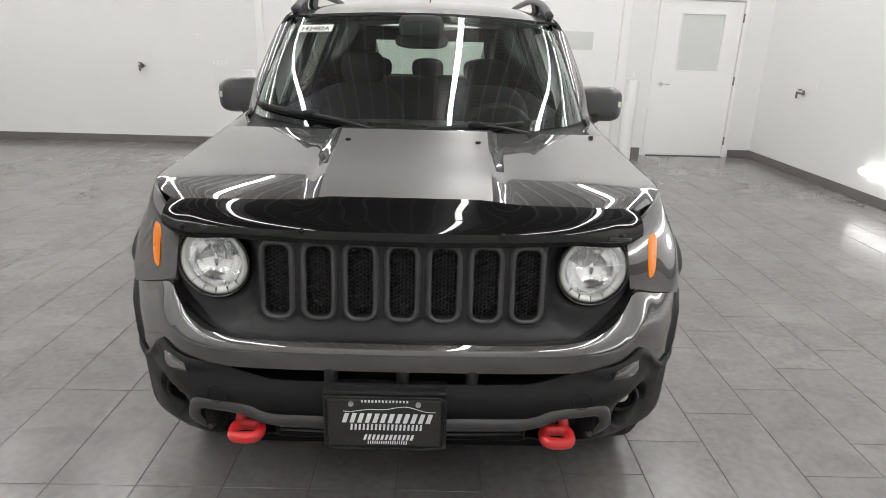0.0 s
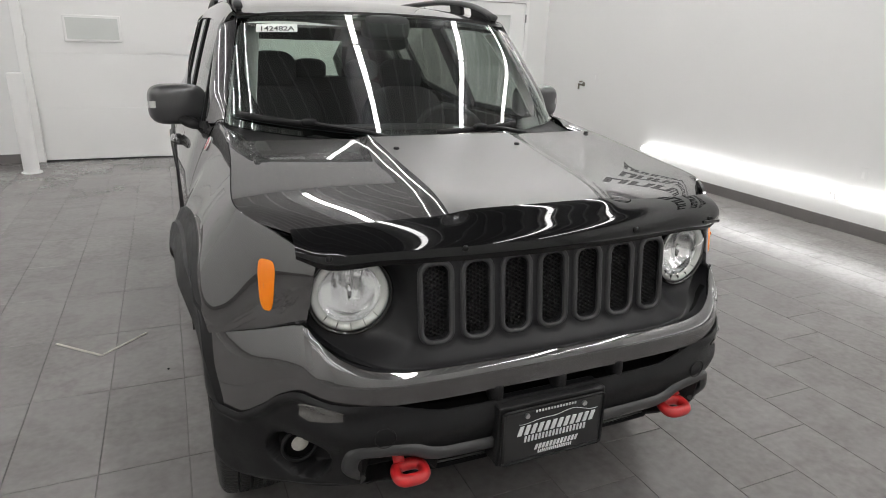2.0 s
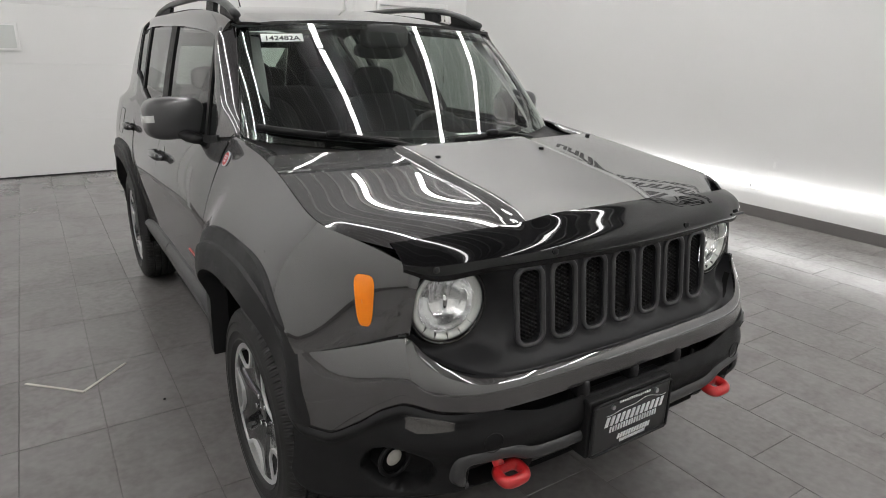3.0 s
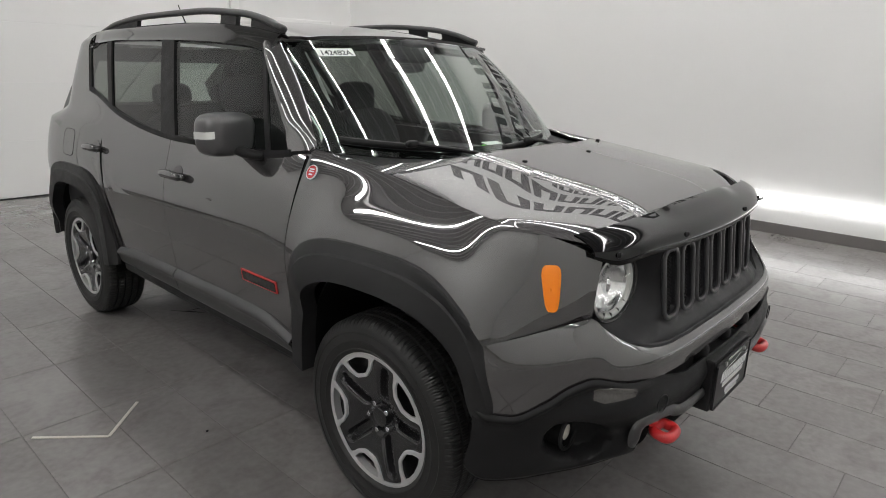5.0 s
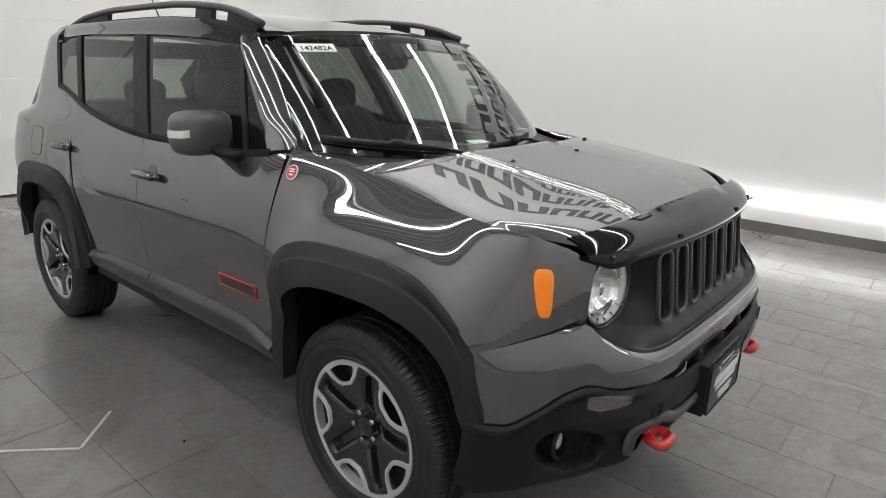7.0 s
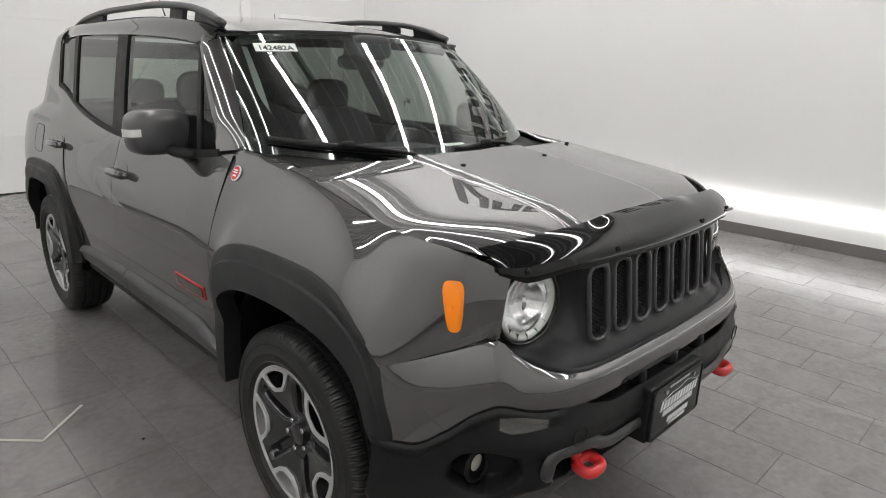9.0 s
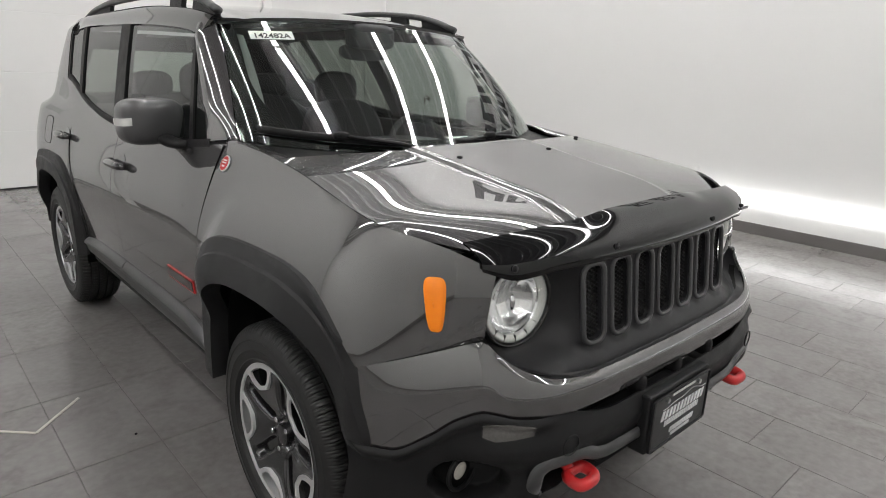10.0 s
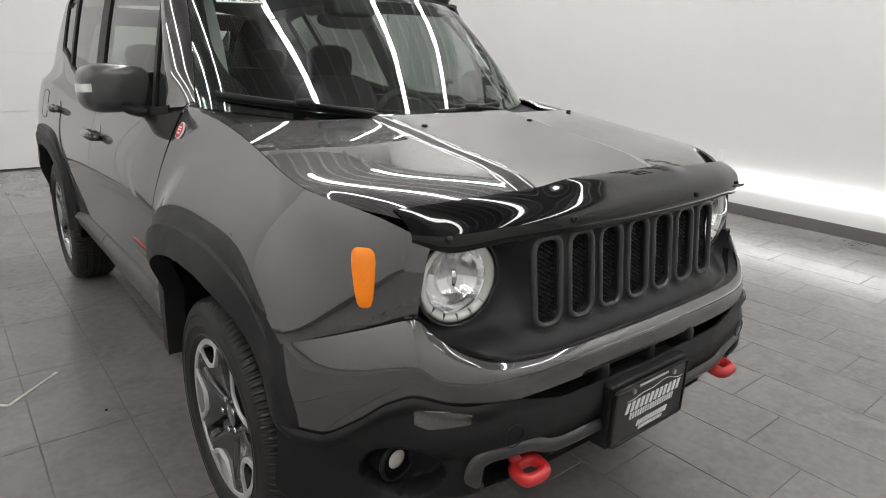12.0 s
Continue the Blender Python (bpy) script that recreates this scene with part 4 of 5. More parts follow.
def surround_f(t, v):
    """Strip that closes the panel's edge to the painted bumper and fenders."""
    a, sg = abs(t), (1 if t >= 0 else -1)
    if a <= 0.8:
        s = a / 0.8 * 0.6
        p = nose(s, paint_top(s) - 0.003) + Vector((0, 0.003, 0))
        x = min(p.x, 0.6435)
        q = Vector((x, panel_y(x, panel_low(x) + 0.003) + 0.001, panel_low(x) + 0.003))
    else:
        z = lerp(0.848, 0.986, (a - 0.8) / 0.2)
        p = Vector((side_w(-0.667, z) - 0.004, -0.663, z))
        q = Vector((0.6435, panel_y(0.6435, z) + 0.001, z))
    r = p.lerp(q, v) + Vector((0, 0.006, -0.004)) * math.sin(math.pi * v)
    return Vector((r.x * sg, r.y, r.z))


sheet("grille_surround", surround_f, steps(-1, 1, 200), steps(0, 1, 6), PANEL, grille, 0, "dark edge of the grille panel", outward=Vector((0, -1, 0)))


def slot_outline(c, grow, n=7):
    w, h, r = SLOT_W + grow, (SLOT_Z1 - SLOT_Z0) / 2 + grow, 0.022 + grow
    zc = (SLOT_Z0 + SLOT_Z1) / 2
    pts = []
    for sx, sz, a0 in ((1, 1, 0), (-1, 1, 90), (-1, -1, 180), (1, -1, 270)):
        for k in range(n):
            a = radians(a0 + 90 * k / (n - 1))
            x, z = c + sx * (w - r) + r * math.cos(a), zc + sz * (h - r) + r * math.sin(a)
            pts.append((x, z))
    return pts


def honeycomb(c):
    """Black honeycomb insert of a slot: thin ribs round six-sided cells."""
    bm = bmesh.new()
    R, wall_t = 0.0064, 0.0011
    dx, dz = R * 1.5, R * math.sqrt(3)
    for i in range(-5, 6):
        for j in range(-14, 15):
            x, z = c + i * dx, (SLOT_Z0 + SLOT_Z1) / 2 + j * dz + (dz / 2 if i % 2 else 0)
            if in_slot(x, z) > -0.002:
                continue
            yb = panel_y(x, z, False) + 0.009
            ring = []
            for rr, yy in ((R * 0.86, yb + 0.008), (R * 0.86, yb), (R * 1.0, yb)):
                ring.append([bm.verts.new((x + rr * math.cos(math.tau * k / 6), yy, z + rr * math.sin(math.tau * k / 6))) for k in range(6)])
            for a, b in zip(ring, ring[1:]):
                for k in range(6):
                    bm.faces.new((a[k], a[(k + 1) % 6], b[(k + 1) % 6], b[k]))
    return bm


for c in SLOT_X:
    fr = part("slot_frame", loop_bm([(x, panel_y(x, z, False) - 0.005, z) for x, z in slot_outline(c, 0.0062)], 0.0076, 10, flat=0.95, up=Vector((0, 1, 0))), SATIN, grille, "raised satin grey slot surround", True)
    part("mesh_insert", honeycomb(c), MESH, fr, "black honeycomb mesh")

# dark structure behind the nose
part("radiator_support", box_bm(-0.62, 0.62, -0.58, -0.5, 0.4, 1.0), DARK, car)


# ---- hood deflector ----


def ref_y(ax):
    return -0.772 + 0.16 * ax ** 2 + 2.2 * ax ** 10


def lip_z(ax):
    return 1.094 - 0.016 * (ax / 0.6) ** 2 - 0.009 * (ax / 0.668) ** 12


def prof_y(v):
    return 0.186 * (1 - math.cos(radians(60 * v))) + 0.006 * (1 - v) ** 3


def prof_z(v):
    return math.sin(radians(60 * v)) / math.sin(radians(60))


def deflector_f(x, v):
    ax = abs(x)
    z0 = 0.998 + 0.006 * (ax / 0.66) ** 2 - 0.012 * qstep(0.42, 0.6, ax) + 0.03 * qstep(0.56, 0.69, ax)
    return Vector((x, ref_y(ax) + prof_y(v) * lerp(1, 0.75, (ax / 0.66) ** 3), lerp(z0, lip_z(ax), prof_z(v)) + 0.011 * (1 - qstep(0.17, 0.33, ax)) * qstep(0.55, 1.0, v)))


deflector = sheet("hood_deflector", deflector_f, steps(-0.65, 0.644, 120), steps(0, 1, 40), ACRYLIC, car, 0.005, "glossy black bug deflector along the hood edge", outward=Vector((0, -1, 0.6)))
for x in (-0.58, -0.258, 0.258, 0.58):
    p = deflector_f(x, 0.27)
    part("bolt", blob_bm((x, p.y - 0.002, p.z), (0.0085, 0.006, 0.0085), (2, 2), 14, 8), PLASTIC, deflector, "black screw cap", True)
part("maker_mark", box_bm(0.545, 0.6, ref_y(0.57) - 0.006, ref_y(0.57) - 0.001, 1.012, 1.02), SATIN, deflector, "small grey maker's mark")

# ---- lamps and plate on the nose ----
for s in (-1, 1):
    def on(a, z, o, s=s):
        return nose(s * a, z, o)

    def mark(u, v, s=s):
        a = lerp(0.49, 0.602, u)
        zt = 0.655 + 0.018 * math.sin(math.pi * min(1, u * 0.85 + 0.08)) ** 0.6
        zb = lerp(0.64, 0.622, u) + 0.05 * max(0, u - 0.75)
        z = lerp(zb, zt, v)
        return nose(s * a, z, black_out(s * a, z) + 0.004)
    mk = sheet("marker_lens", mark, steps(0, 1, 12), steps(0, 1, 5), MARKER, car, 0.004, "smoky clear side marker lens", outward=Vector((s * 0.5, -1, 0)))

    fc = Vector((s * 0.655, -0.64, 0.497))
    m = Matrix.Translation(fc) @ pose(0, 0, 0, 90, 0, s * -4)
    fog = part("fog_lamp", cyl_bm(0.045, 0.05, m @ pose(0, 0, -0.03), 32), DARK, car, "round fog lamp in a black bezel")
    part("fog_bezel", loop_bm([m @ Vector((0.046 * math.cos(math.tau * k / 28), 0.046 * math.sin(math.tau * k / 28), 0.0)) for k in range(28)], 0.006, 8, up=m.to_3x3() @ Vector((0, 0, 1))), PLASTIC, fog, smooth=True)
    part("fog_reflector", blob_bm((0, 0, -0.02), (0.035, 0.035, 0.02), (2, 2), 24, 12, m), FOGGLASS, fog, smooth=True)

    # amber side lamp on the fender corner
    def amber(q, a, out=0.006, s=s):
        c, d = math.cos(a), math.sin(a)
        k = (abs(c) ** 4 + abs(d) ** 4) ** (-1 / 4)
        v = q * d * k
        y = -0.584 + 0.009 * v + (0.0175 + 0.0045 * v) * q * c * k
        z = 0.928 + 0.063 * v
        return Vector((s * (side_w(y, z) + out * (1 - q ** 6) + 0.0008), y - 0.3 * out * (1 - q ** 6), z))
    lamp = sheet("side_lamp", amber, steps(0.02, 1, 10), steps(0, math.tau, 48), AMBER, car, 0, "amber side lamp", outward=Vector((s, -0.3, 0)))
    p = amber(0.02, 0.0)
    part("lens_mark", cyl_bm(0.0055, 0.001, Matrix.Translation(p + Vector((s * 0.0004, 0, 0))) @ pose(0, 0, 0, 0, 90, 0), 20), AMBER, lamp)


def plate_unit():
    b = part("plate_bracket", box_bm(-0.2, 0.125, -0.868, -0.80, 0.462, 0.634, 0.006, 2), PLASTIC, car, "black plate holder with white dealer lettering")
    part("plate", box_bm(-0.19, 0.115, -0.876, -0.869, 0.47, 0.62, 0.008, 2), MESH, b, "black advertising plate")
    corners = [Vector((x, -0.875, z)) for x, z in ((-0.192, 0.468), (0.117, 0.468), (0.117, 0.622), (-0.192, 0.622))]
    part("plate_rim", loop_bm([corners[k].lerp(corners[(k + 1) % 4], t) for k in range(4) for t in (0.03, 0.35, 0.65, 0.97)], 0.004, 6), PLASTIC, b)
    for x in (-0.124, 0.05):
        part("plate_screw", cyl_bm(0.007, 0.006, pose(x, -0.879, 0.606, 90), 12), STEEL, b)

    def blocks(x0, x1, z0, z1, n, slant, gap=0.2):
        """A line of lettering as plain slanted bars, one to a character."""
        w = (x1 - x0) / n
        for k in range(n):
            a, c = x0 + w * (k + gap / 2), x0 + w * (k + 1 - gap / 2)
            bm = bmesh.new()
            vs = [bm.verts.new((x + slant * (z - z0), y, z)) for y in (-0.8785, -0.8765) for x, z in ((a, z0), (c, z0), (c, z1), (a, z1))]
            for f in ((0, 1, 2, 3), (7, 6, 5, 4), (0, 4, 5, 1), (1, 5, 6, 2), (2, 6, 7, 3), (3, 7, 4, 0)):
                bm.faces.new([vs[i] for i in f])
            part("print_block", bm, WHITE, b)
    blocks(-0.10, 0.026, 0.610, 0.616, 14, 0.0, 0.45)
    blocks(-0.153, 0.085, 0.549, 0.576, 12, 0.3, 0.42)
    blocks(-0.13, 0.062, 0.527, 0.544, 18, 0.1, 0.5)
    blocks(-0.096, 0.038, 0.497, 0.512, 12, 0.3, 0.42)
    blocks(-0.084, 0.022, 0.484, 0.493, 18, 0.1, 0.5)
    part("print_line", tube_bm([(x, -0.878, 0.585 + 0.012 * math.exp(-((x - 0.0) / 0.05) ** 2) + 0.003 * math.sin(x * 60)) for x in steps(-0.145, 0.095, 24)], 0.0009, 5), WHITE, b)


plate_unit()

# round cover cap on the bumper
for s in (-1, 1):
    a = 0.405
    c = nose(s * a, 0.598, black_out(s * a, 0.598) + 0.001)
    part("cover_cap", loop_bm([c + Vector((0.026 * math.cos(math.tau * k / 24), -0.002 + 0.026 * math.cos(math.tau * k / 24) * s * 0.12, 0.026 * math.sin(math.tau * k / 24))) for k in range(24)], 0.0018, 6), PLASTIC, lower, "round tow eye cover outline")

# ---- cabin: glass, pillars, roof ----
def screen_f(u, v):
    x = lerp(0.7, 0.592, v) * u
    y = lerp(0.15 + 0.185 * u * u + 0.085 * u ** 24, 0.645 + 0.062 * u * u + 0.058 * u ** 24, v)
    z = lerp(1.143 + 0.05 * u * u, 1.598 - 0.028 * u * u, v)
    b = 0.02 * math.sin(math.pi * v)
    return Vector((x, y - b * 0.7, z + b * 0.7))


screen = sheet("windscreen", screen_f, [math.sin(math.pi / 2 * k / 40) for k in range(-40, 41)], steps(0, 1, 24), SCREEN, car, 0, "large raked windscreen reflecting ceiling tubes", outward=Vector((0, -1, 1)))
screen.visible_shadow = False
# black printed border just behind the glass
for name, u0, u1, v0, v1 in (("screen_border", -1, 1, 0.0, 0.085), ("screen_border", -1, 1, 0.955, 1.0)):
    sheet(name, lambda u, v, a=(u0, u1, v0, v1): screen_f(lerp(a[0], a[1], u), lerp(a[2], a[3], v)) + Vector((0, 0.004, -0.004)), steps(0, 1, 30), steps(0, 1, 12), BLACK_GLOSS, screen, 0.002, "black glass border", outward=Vector((0, -1, 1)))

for s in (-1, 1):
    # side borders widen in a curve towards the foot
    def side_border(u, v, s=s):
        q = lerp(0.085, 0.955, v)
        inner = 0.94 - 0.14 * max(0.0, 1 - v / 0.55) ** 2.2
        return screen_f(s * lerp(inner, 1.0, u), q) + Vector((0, 0.004, -0.004))
    sheet("screen_border", side_border, steps(0, 1, 6), steps(0, 1, 24), BLACK_GLOSS, screen, 0.002, "black glass border", outward=Vector((0, -1, 1)))

roof_edge = top_edge


def roof_f(u, v):
    y0 = 0.645 + 0.075 * u * u
    y = lerp(y0, 3.05, v)
    w = cabin_w(max(y, 0.72), roof_edge(y)) - 0.03
    w = lerp(0.6, w, sstep(0.0, 0.12, v))
    z = roof_edge(y) + lerp(0.026, 0.034, sstep(0, 0.4, v)) * (1 - abs(u) ** 2.2) * (1 if v < 0.9 else 1)
    z -= 0.004 * math.exp(-((abs(u) - 0.86) / 0.03) ** 2)
    return Vector((w * u, y, z))


sheet("roof", roof_f, steps(-1, 1, 48), dense(0, 1, 40), BLACK_GLOSS, car, 0.012, "gloss black roof", outward=Vector((0, 0, 1)))
sheet("headliner", lambda u, v: roof_f(u * 0.97, lerp(0.03, 0.97, v)) - Vector((0, 0, 0.03)), steps(-1, 1, 12), steps(0, 1, 12), TRIM_LIGHT, car, 0.006, "pale grey headliner", outward=Vector((0, 0, -1)))

win_top = pchip((0.70, 1.51), (0.79, 1.535), (0.95, 1.556), (1.55, 1.583), (2.2, 1.59), (2.6, 1.57))
edge_a = pchip((1.15, 0.505), (1.2, 0.53), (1.54, 0.80))
mullion = pchip((1.15, 0.63), (1.53, 0.79))
edge_q = pchip((1.28, 2.42), (1.33, 2.445), (1.56, 2.59))


def cabin_sides(s):
    def C(y, z, out=0.0):
        return Vector((s * (cabin_w(y, z) + out), y, z))

    def low(y):
        return belt(y) + 0.004

    def pane(name, yf, yr, mat_, zl=0.016, n=14, thick=0, out=-0.006, label=""):
        def f(u, v):
            za = lerp(1.16, 1.56, v)
            y = lerp(yf(za), yr(za), u)
            z = lerp(low(y) + zl, win_top(y), v)
            y = lerp(yf(z), yr(z), u)
            z = lerp(low(y) + zl, win_top(y), v)
            return C(y, z, out)
        return sheet(name, f, steps(0, 1, n), steps(0, 1, n), mat_, car, thick, label, outward=Vector((s, 0, 0)))
    def lean(k, d):
        return lambda z: k + d * (z - 1.15) / 0.43

    for args in (("quarter_window", lambda z: edge_a(z) + 0.012, lambda z: max(mullion(z) - 0.012, edge_a(z) + 0.014)), ("front_window", lambda z: mullion(z) + 0.012, lean(1.335, 0.2)),
                 ("rear_window", lean(1.475, 0.2), lean(2.04, 0.25)), ("rear_quarter_window", lean(2.085, 0.26), lambda z: edge_q(z) - 0.012)):
        g = pane(*args, FRONT_SIDE if args[0] in ("quarter_window", "front_window") else TINTED, label="dark tinted side window")
        g.visible_shadow = False
    pane("window_mullion", lambda z: mullion(z) - 0.013, lambda z: mullion(z) + 0.013, PLASTIC, 0, 6, 0.012, 0.001)
    pane("centre_pillar", lean(1.34, 0.21), lean(1.477, 0.2), PLASTIC, 0, 6, 0.03, 0.002, "matte black door pillar")
    pane("window_mullion", lean(2.038, 0.25), lean(2.087, 0.26), PLASTIC, 0, 6, 0.02, 0.002)
    pane("window_mullion", lambda z: edge_q(z) - 0.014, lambda z: edge_q(z) + 0.012, PLASTIC, 0, 8, 0.02, 0.0)

    # waist moulding
    def mould(u, v):
        y = lerp(0.51, 2.43, u)
        z = belt(y) + lerp(-0.008, 0.022, v)
        w = lerp(min(side_w(y, belt(y)) + 0.003, cabin_w(y, z) + 0.024), cabin_w(y, z) + 0.004, sstep(0.2, 0.8, v))
        return Vector((s * w, y, z))
    sheet("waist_moulding", mould, steps(0, 1, 50), steps(0, 1, 5), PLASTIC, car, 0.01, "black moulding under the side windows", outward=Vector((s, 0, 0.5)))

    # ledge between door skin and glass
    sheet("window_ledge", lambda u, v: (lambda y: Vector((s * lerp(side_w(y, belt(y)), cabin_w(y, belt(y)) - 0.02, v), y, belt(y) - 0.002)))(lerp(0.42, 2.44, u)), steps(0, 1, 40), [0, 1], PAINT, car, 0.006, outward=Vector((0, 0, 1)))

    # black cant rail over the windows
    def cant(u, v):
        y = lerp(0.76, 2.60, u)
        z0, z1 = win_top(y) - 0.002 if y < 2.5 else lerp(1.553, 1.553, 0), roof_edge(y)
        z = lerp(z0, z1, v)
        w = lerp(cabin_w(y, z0) + 0.003, cabin_w(max(y, 0.72), z1) - 0.03, v ** 0.9)
        return Vector((s * w, y, z + 0.012 * math.sin(math.pi * v) * v))
    sheet("cant_rail", cant, steps(0, 1, 50), steps(0, 1, 10), BLACK_GLOSS, car, 0.012, "gloss black rail over the side windows", outward=Vector((s, 0, 0.6)))

    # painted windscreen pillar
    def pillar(u, v):
        a = screen_f(s, v) + Vector((s * 0.002, 0, 0))
        z2 = lerp(1.18, 1.558, v)
        b = C(edge_a(z2), z2, 0.004)
        if v > 0.93:
            b = b.lerp(Vector((s * (cabin_w(0.86, 1.585) - 0.025), 0.86, 1.585)), (v - 0.93) / 0.07)
        p = a.lerp(b, u)
        o = math.sin(math.pi * u) ** 0.7 * 0.018 * sstep(-0.05, 0.25, v)
        return p + Vector((s * 0.75, -0.6, 0.3)) * o
    sheet("windscreen_pillar", pillar, steps(0, 1, 14), steps(0, 1, 24), PAINT, car, 0.012, outward=Vector((s, -0.5, 0)))

    corner_a, corner_b = Vector((s * (side_w(0.43, 1.184) + 0.0005), 0.43, 1.186)), screen_f(s, 0.02) + Vector((s * 0.003, -0.004, 0.003))
    part("pillar_gap", tube_bm([corner_a, corner_a.lerp(corner_b, 0.5) + Vector((s * 0.006, -0.006, 0.006)), corner_b], 0.0016, 6), DARK, car, "dark shut line at the foot of the pillar")

    # pale lining of the pillar inside the cabin
    def lining(u, v):
        z2 = lerp(1.2, 1.55, v)
        a = screen_f(s * 0.865, lerp(0.1, 0.97, v)) + Vector((0, 0.05, -0.035))
        b = C(edge_a(z2) + 0.02, z2, -0.03)
        return a.lerp(b, u)
    sheet("pillar_lining", lining, steps(0, 1, 8), steps(0, 1, 16), TRIM_LIGHT, car, 0.004, "pale grey pillar lining", outward=Vector((0, -1, 0)))

    # painted corner between hood, fender and pillar
    def corner(u, v):
        y = lerp(0.117, 0.43, u)
        a = Vector((s * side_w(y, rim_z(y)), y, rim_z(y)))
        t = max(0.0, (y - 0.20) / 0.23)
        b = Vector((s * lerp(0.655, 0.706, sstep(0, 0.7, t)), lerp(0.108, 0.425, u), lerp(1.158, 1.198, u)))
        p = a.lerp(b, v)
        return p + Vector((0, 0, 0.006 * math.sin(math.pi * v)))
    sheet("cowl_corner", corner, steps(0, 1, 12), steps(0, 1, 8), PAINT, car, 0.008, outward=Vector((0, 0, 1)))


for s in (-1, 1):
    cabin_sides(s)

# cowl below the windscreen
sheet("cowl", lambda u, v: (lambda x: Vector((x, lerp(hood_rear(abs(x)) - 0.03, 0.168 + 0.185 * (x / 0.7) ** 2 + 0.085 * (x / 0.7) ** 24, v), lerp(1.145, 1.142 + 0.045 * (x / 0.71) ** 2, v) - 0.012 * math.sin(math.pi * v))))(u * 0.70), steps(-1, 1, 30), steps(0, 1, 5), PLASTIC, car, 0.006, "black plastic cowl", outward=Vector((0, 0, 1)))

# closing panels at the back
sheet("tailgate", lambda u, v: (lambda z: Vector((u * (side_w(3.42, z) + 0.01), 3.42 + 0.03 * (1 - u * u), z)))(lerp(0.55, 1.14, v)), steps(-1, 1, 16), steps(0, 1, 10), PAINT, car, 0.02, "painted tailgate", outward=Vector((0, 1, 0)))
for u0, u1, z0, z1 in ((-1, 1, 1.14, 1.2), (-1, 1, 1.5, 1.59), (-1, -0.82, 1.2, 1.5), (0.82, 1, 1.2, 1.5)):
    sheet("tailgate_frame", lambda u, v, a=(u0, u1, z0, z1): (lambda z, q: Vector((q * lerp(0.61, 0.52, (z - 1.14) / 0.45), 3.40 - 0.37 * (z - 1.14) / 0.45 + 0.04 * (1 - q * q), z)))(lerp(a[2], a[3], v), lerp(a[0], a[1], u)), steps(0, 1, 10), steps(0, 1, 4), PAINT, car, 0.03, outward=Vector((0, 1, 0)))
g = sheet("rear_screen", lambda u, v: (lambda z, q: Vector((q * lerp(0.61, 0.52, (z - 1.14) / 0.45), 3.395 - 0.37 * (z - 1.14) / 0.45 + 0.04 * (1 - q * q), z)))(lerp(1.19, 1.51, v), lerp(-0.84, 0.84, u)), steps(0, 1, 10), steps(0, 1, 4), REAR_GLASS, car, 0, "rear window", outward=Vector((0, 1, 0)))
g.visible_shadow = False
sheet("rear_bumper", lambda u, v: Vector((u * 0.80, 3.44 - 0.2 * abs(u) ** 6, lerp(0.36, 0.62, v))), steps(-1, 1, 20), steps(0, 1, 6), PLASTIC, car, 0.02, outward=Vector((0, 1, 0)))

# ---- cabin: furniture ----
part("dashboard", blob_bm((0, 0.62, 0.945), (0.66, 0.42, 0.185), (5, 3), 40, 16), TRIM_DARK, car, "dark dashboard", True)
part("cabin_floor", box_bm(-0.72, 0.72, 0.45, 3.3, 0.44, 0.5, 0.02, 1), TRIM_DARK, car)
for s in (-1, 1):
    sheet("door_lining", lambda u, v, s=s: (lambda y, z: Vector((s * (side_w(y, z) - 0.06), y, z)))(lerp(0.45, 3.3, u), lerp(0.5, 1.13, v)), steps(0, 1, 12), steps(0, 1, 8), TRIM_DARK, car, 0.01, outward=Vector((-s, 0, 0)))


def seat(x, y, w, bench=False):
    bm = blob_bm((x, y - 0.25, 0.72), (w, 0.28, 0.1), (4, 3), 30, 12)
    base = part("seat_cushion", bm, CLOTH, car, "black cloth seat", True)
    part("backrest", blob_bm((x, 0, 0), (w, 0.075, 0.31), (4, 3.2), 30, 16, Matrix.Translation((0, y + 0.06, 0.95)) @ pose(0, 0, 0, -12)), CLOTH, base, smooth=True)
    for hx in ((x,) if not bench else (-0.36, 0.0, 0.36)):
        part("headrest", blob_bm((hx, y + (0.16 if not bench else 0.17), (1.335 if hx < 0 else 1.305) if not bench else 1.30), (0.125 if not bench else 0.11, 0.05, 0.095 if not bench else 0.07), (3.5, 3)), CLOTH, base, smooth=True)
        for k in (-0.05, 0.05):
            part("headrest_post", cyl_bm(0.006, 0.1, pose(hx + k, y + 0.15, 1.25), 8), TRIM_DARK, base)


seat(-0.36, 1.32, 0.25)
seat(0.36, 1.32, 0.25)
seat(0, 2.1, 0.62, True)
wheel_m = Matrix.Translation((0.37, 0.74, 1.035)) @ pose(0, 0, 0, 65)
sw = part("steering_wheel", loop_bm([wheel_m @ Vector((0.185 * math.cos(math.tau * k / 32), 0.185 * math.sin(math.tau * k / 32), 0)) for k in range(32)], 0.015, 8, up=wheel_m.to_3x3() @ Vector((0, 0, 1))), TRIM_DARK, car, "black steering wheel", True)
part("steering_hub", blob_bm((0, 0, -0.01), (0.08, 0.07, 0.03), (3, 3), 20, 10, wheel_m), TRIM_DARK, sw, smooth=True)
for a in (0, 180, 270):
    part("steering_spoke", placed(box_bm(0.06, 0.18, -0.018, 0.018, -0.012, 0.004, 0.004, 1), wheel_m @ Matrix.Rotation(radians(a), 4, "Z")), TRIM_DARK, sw)
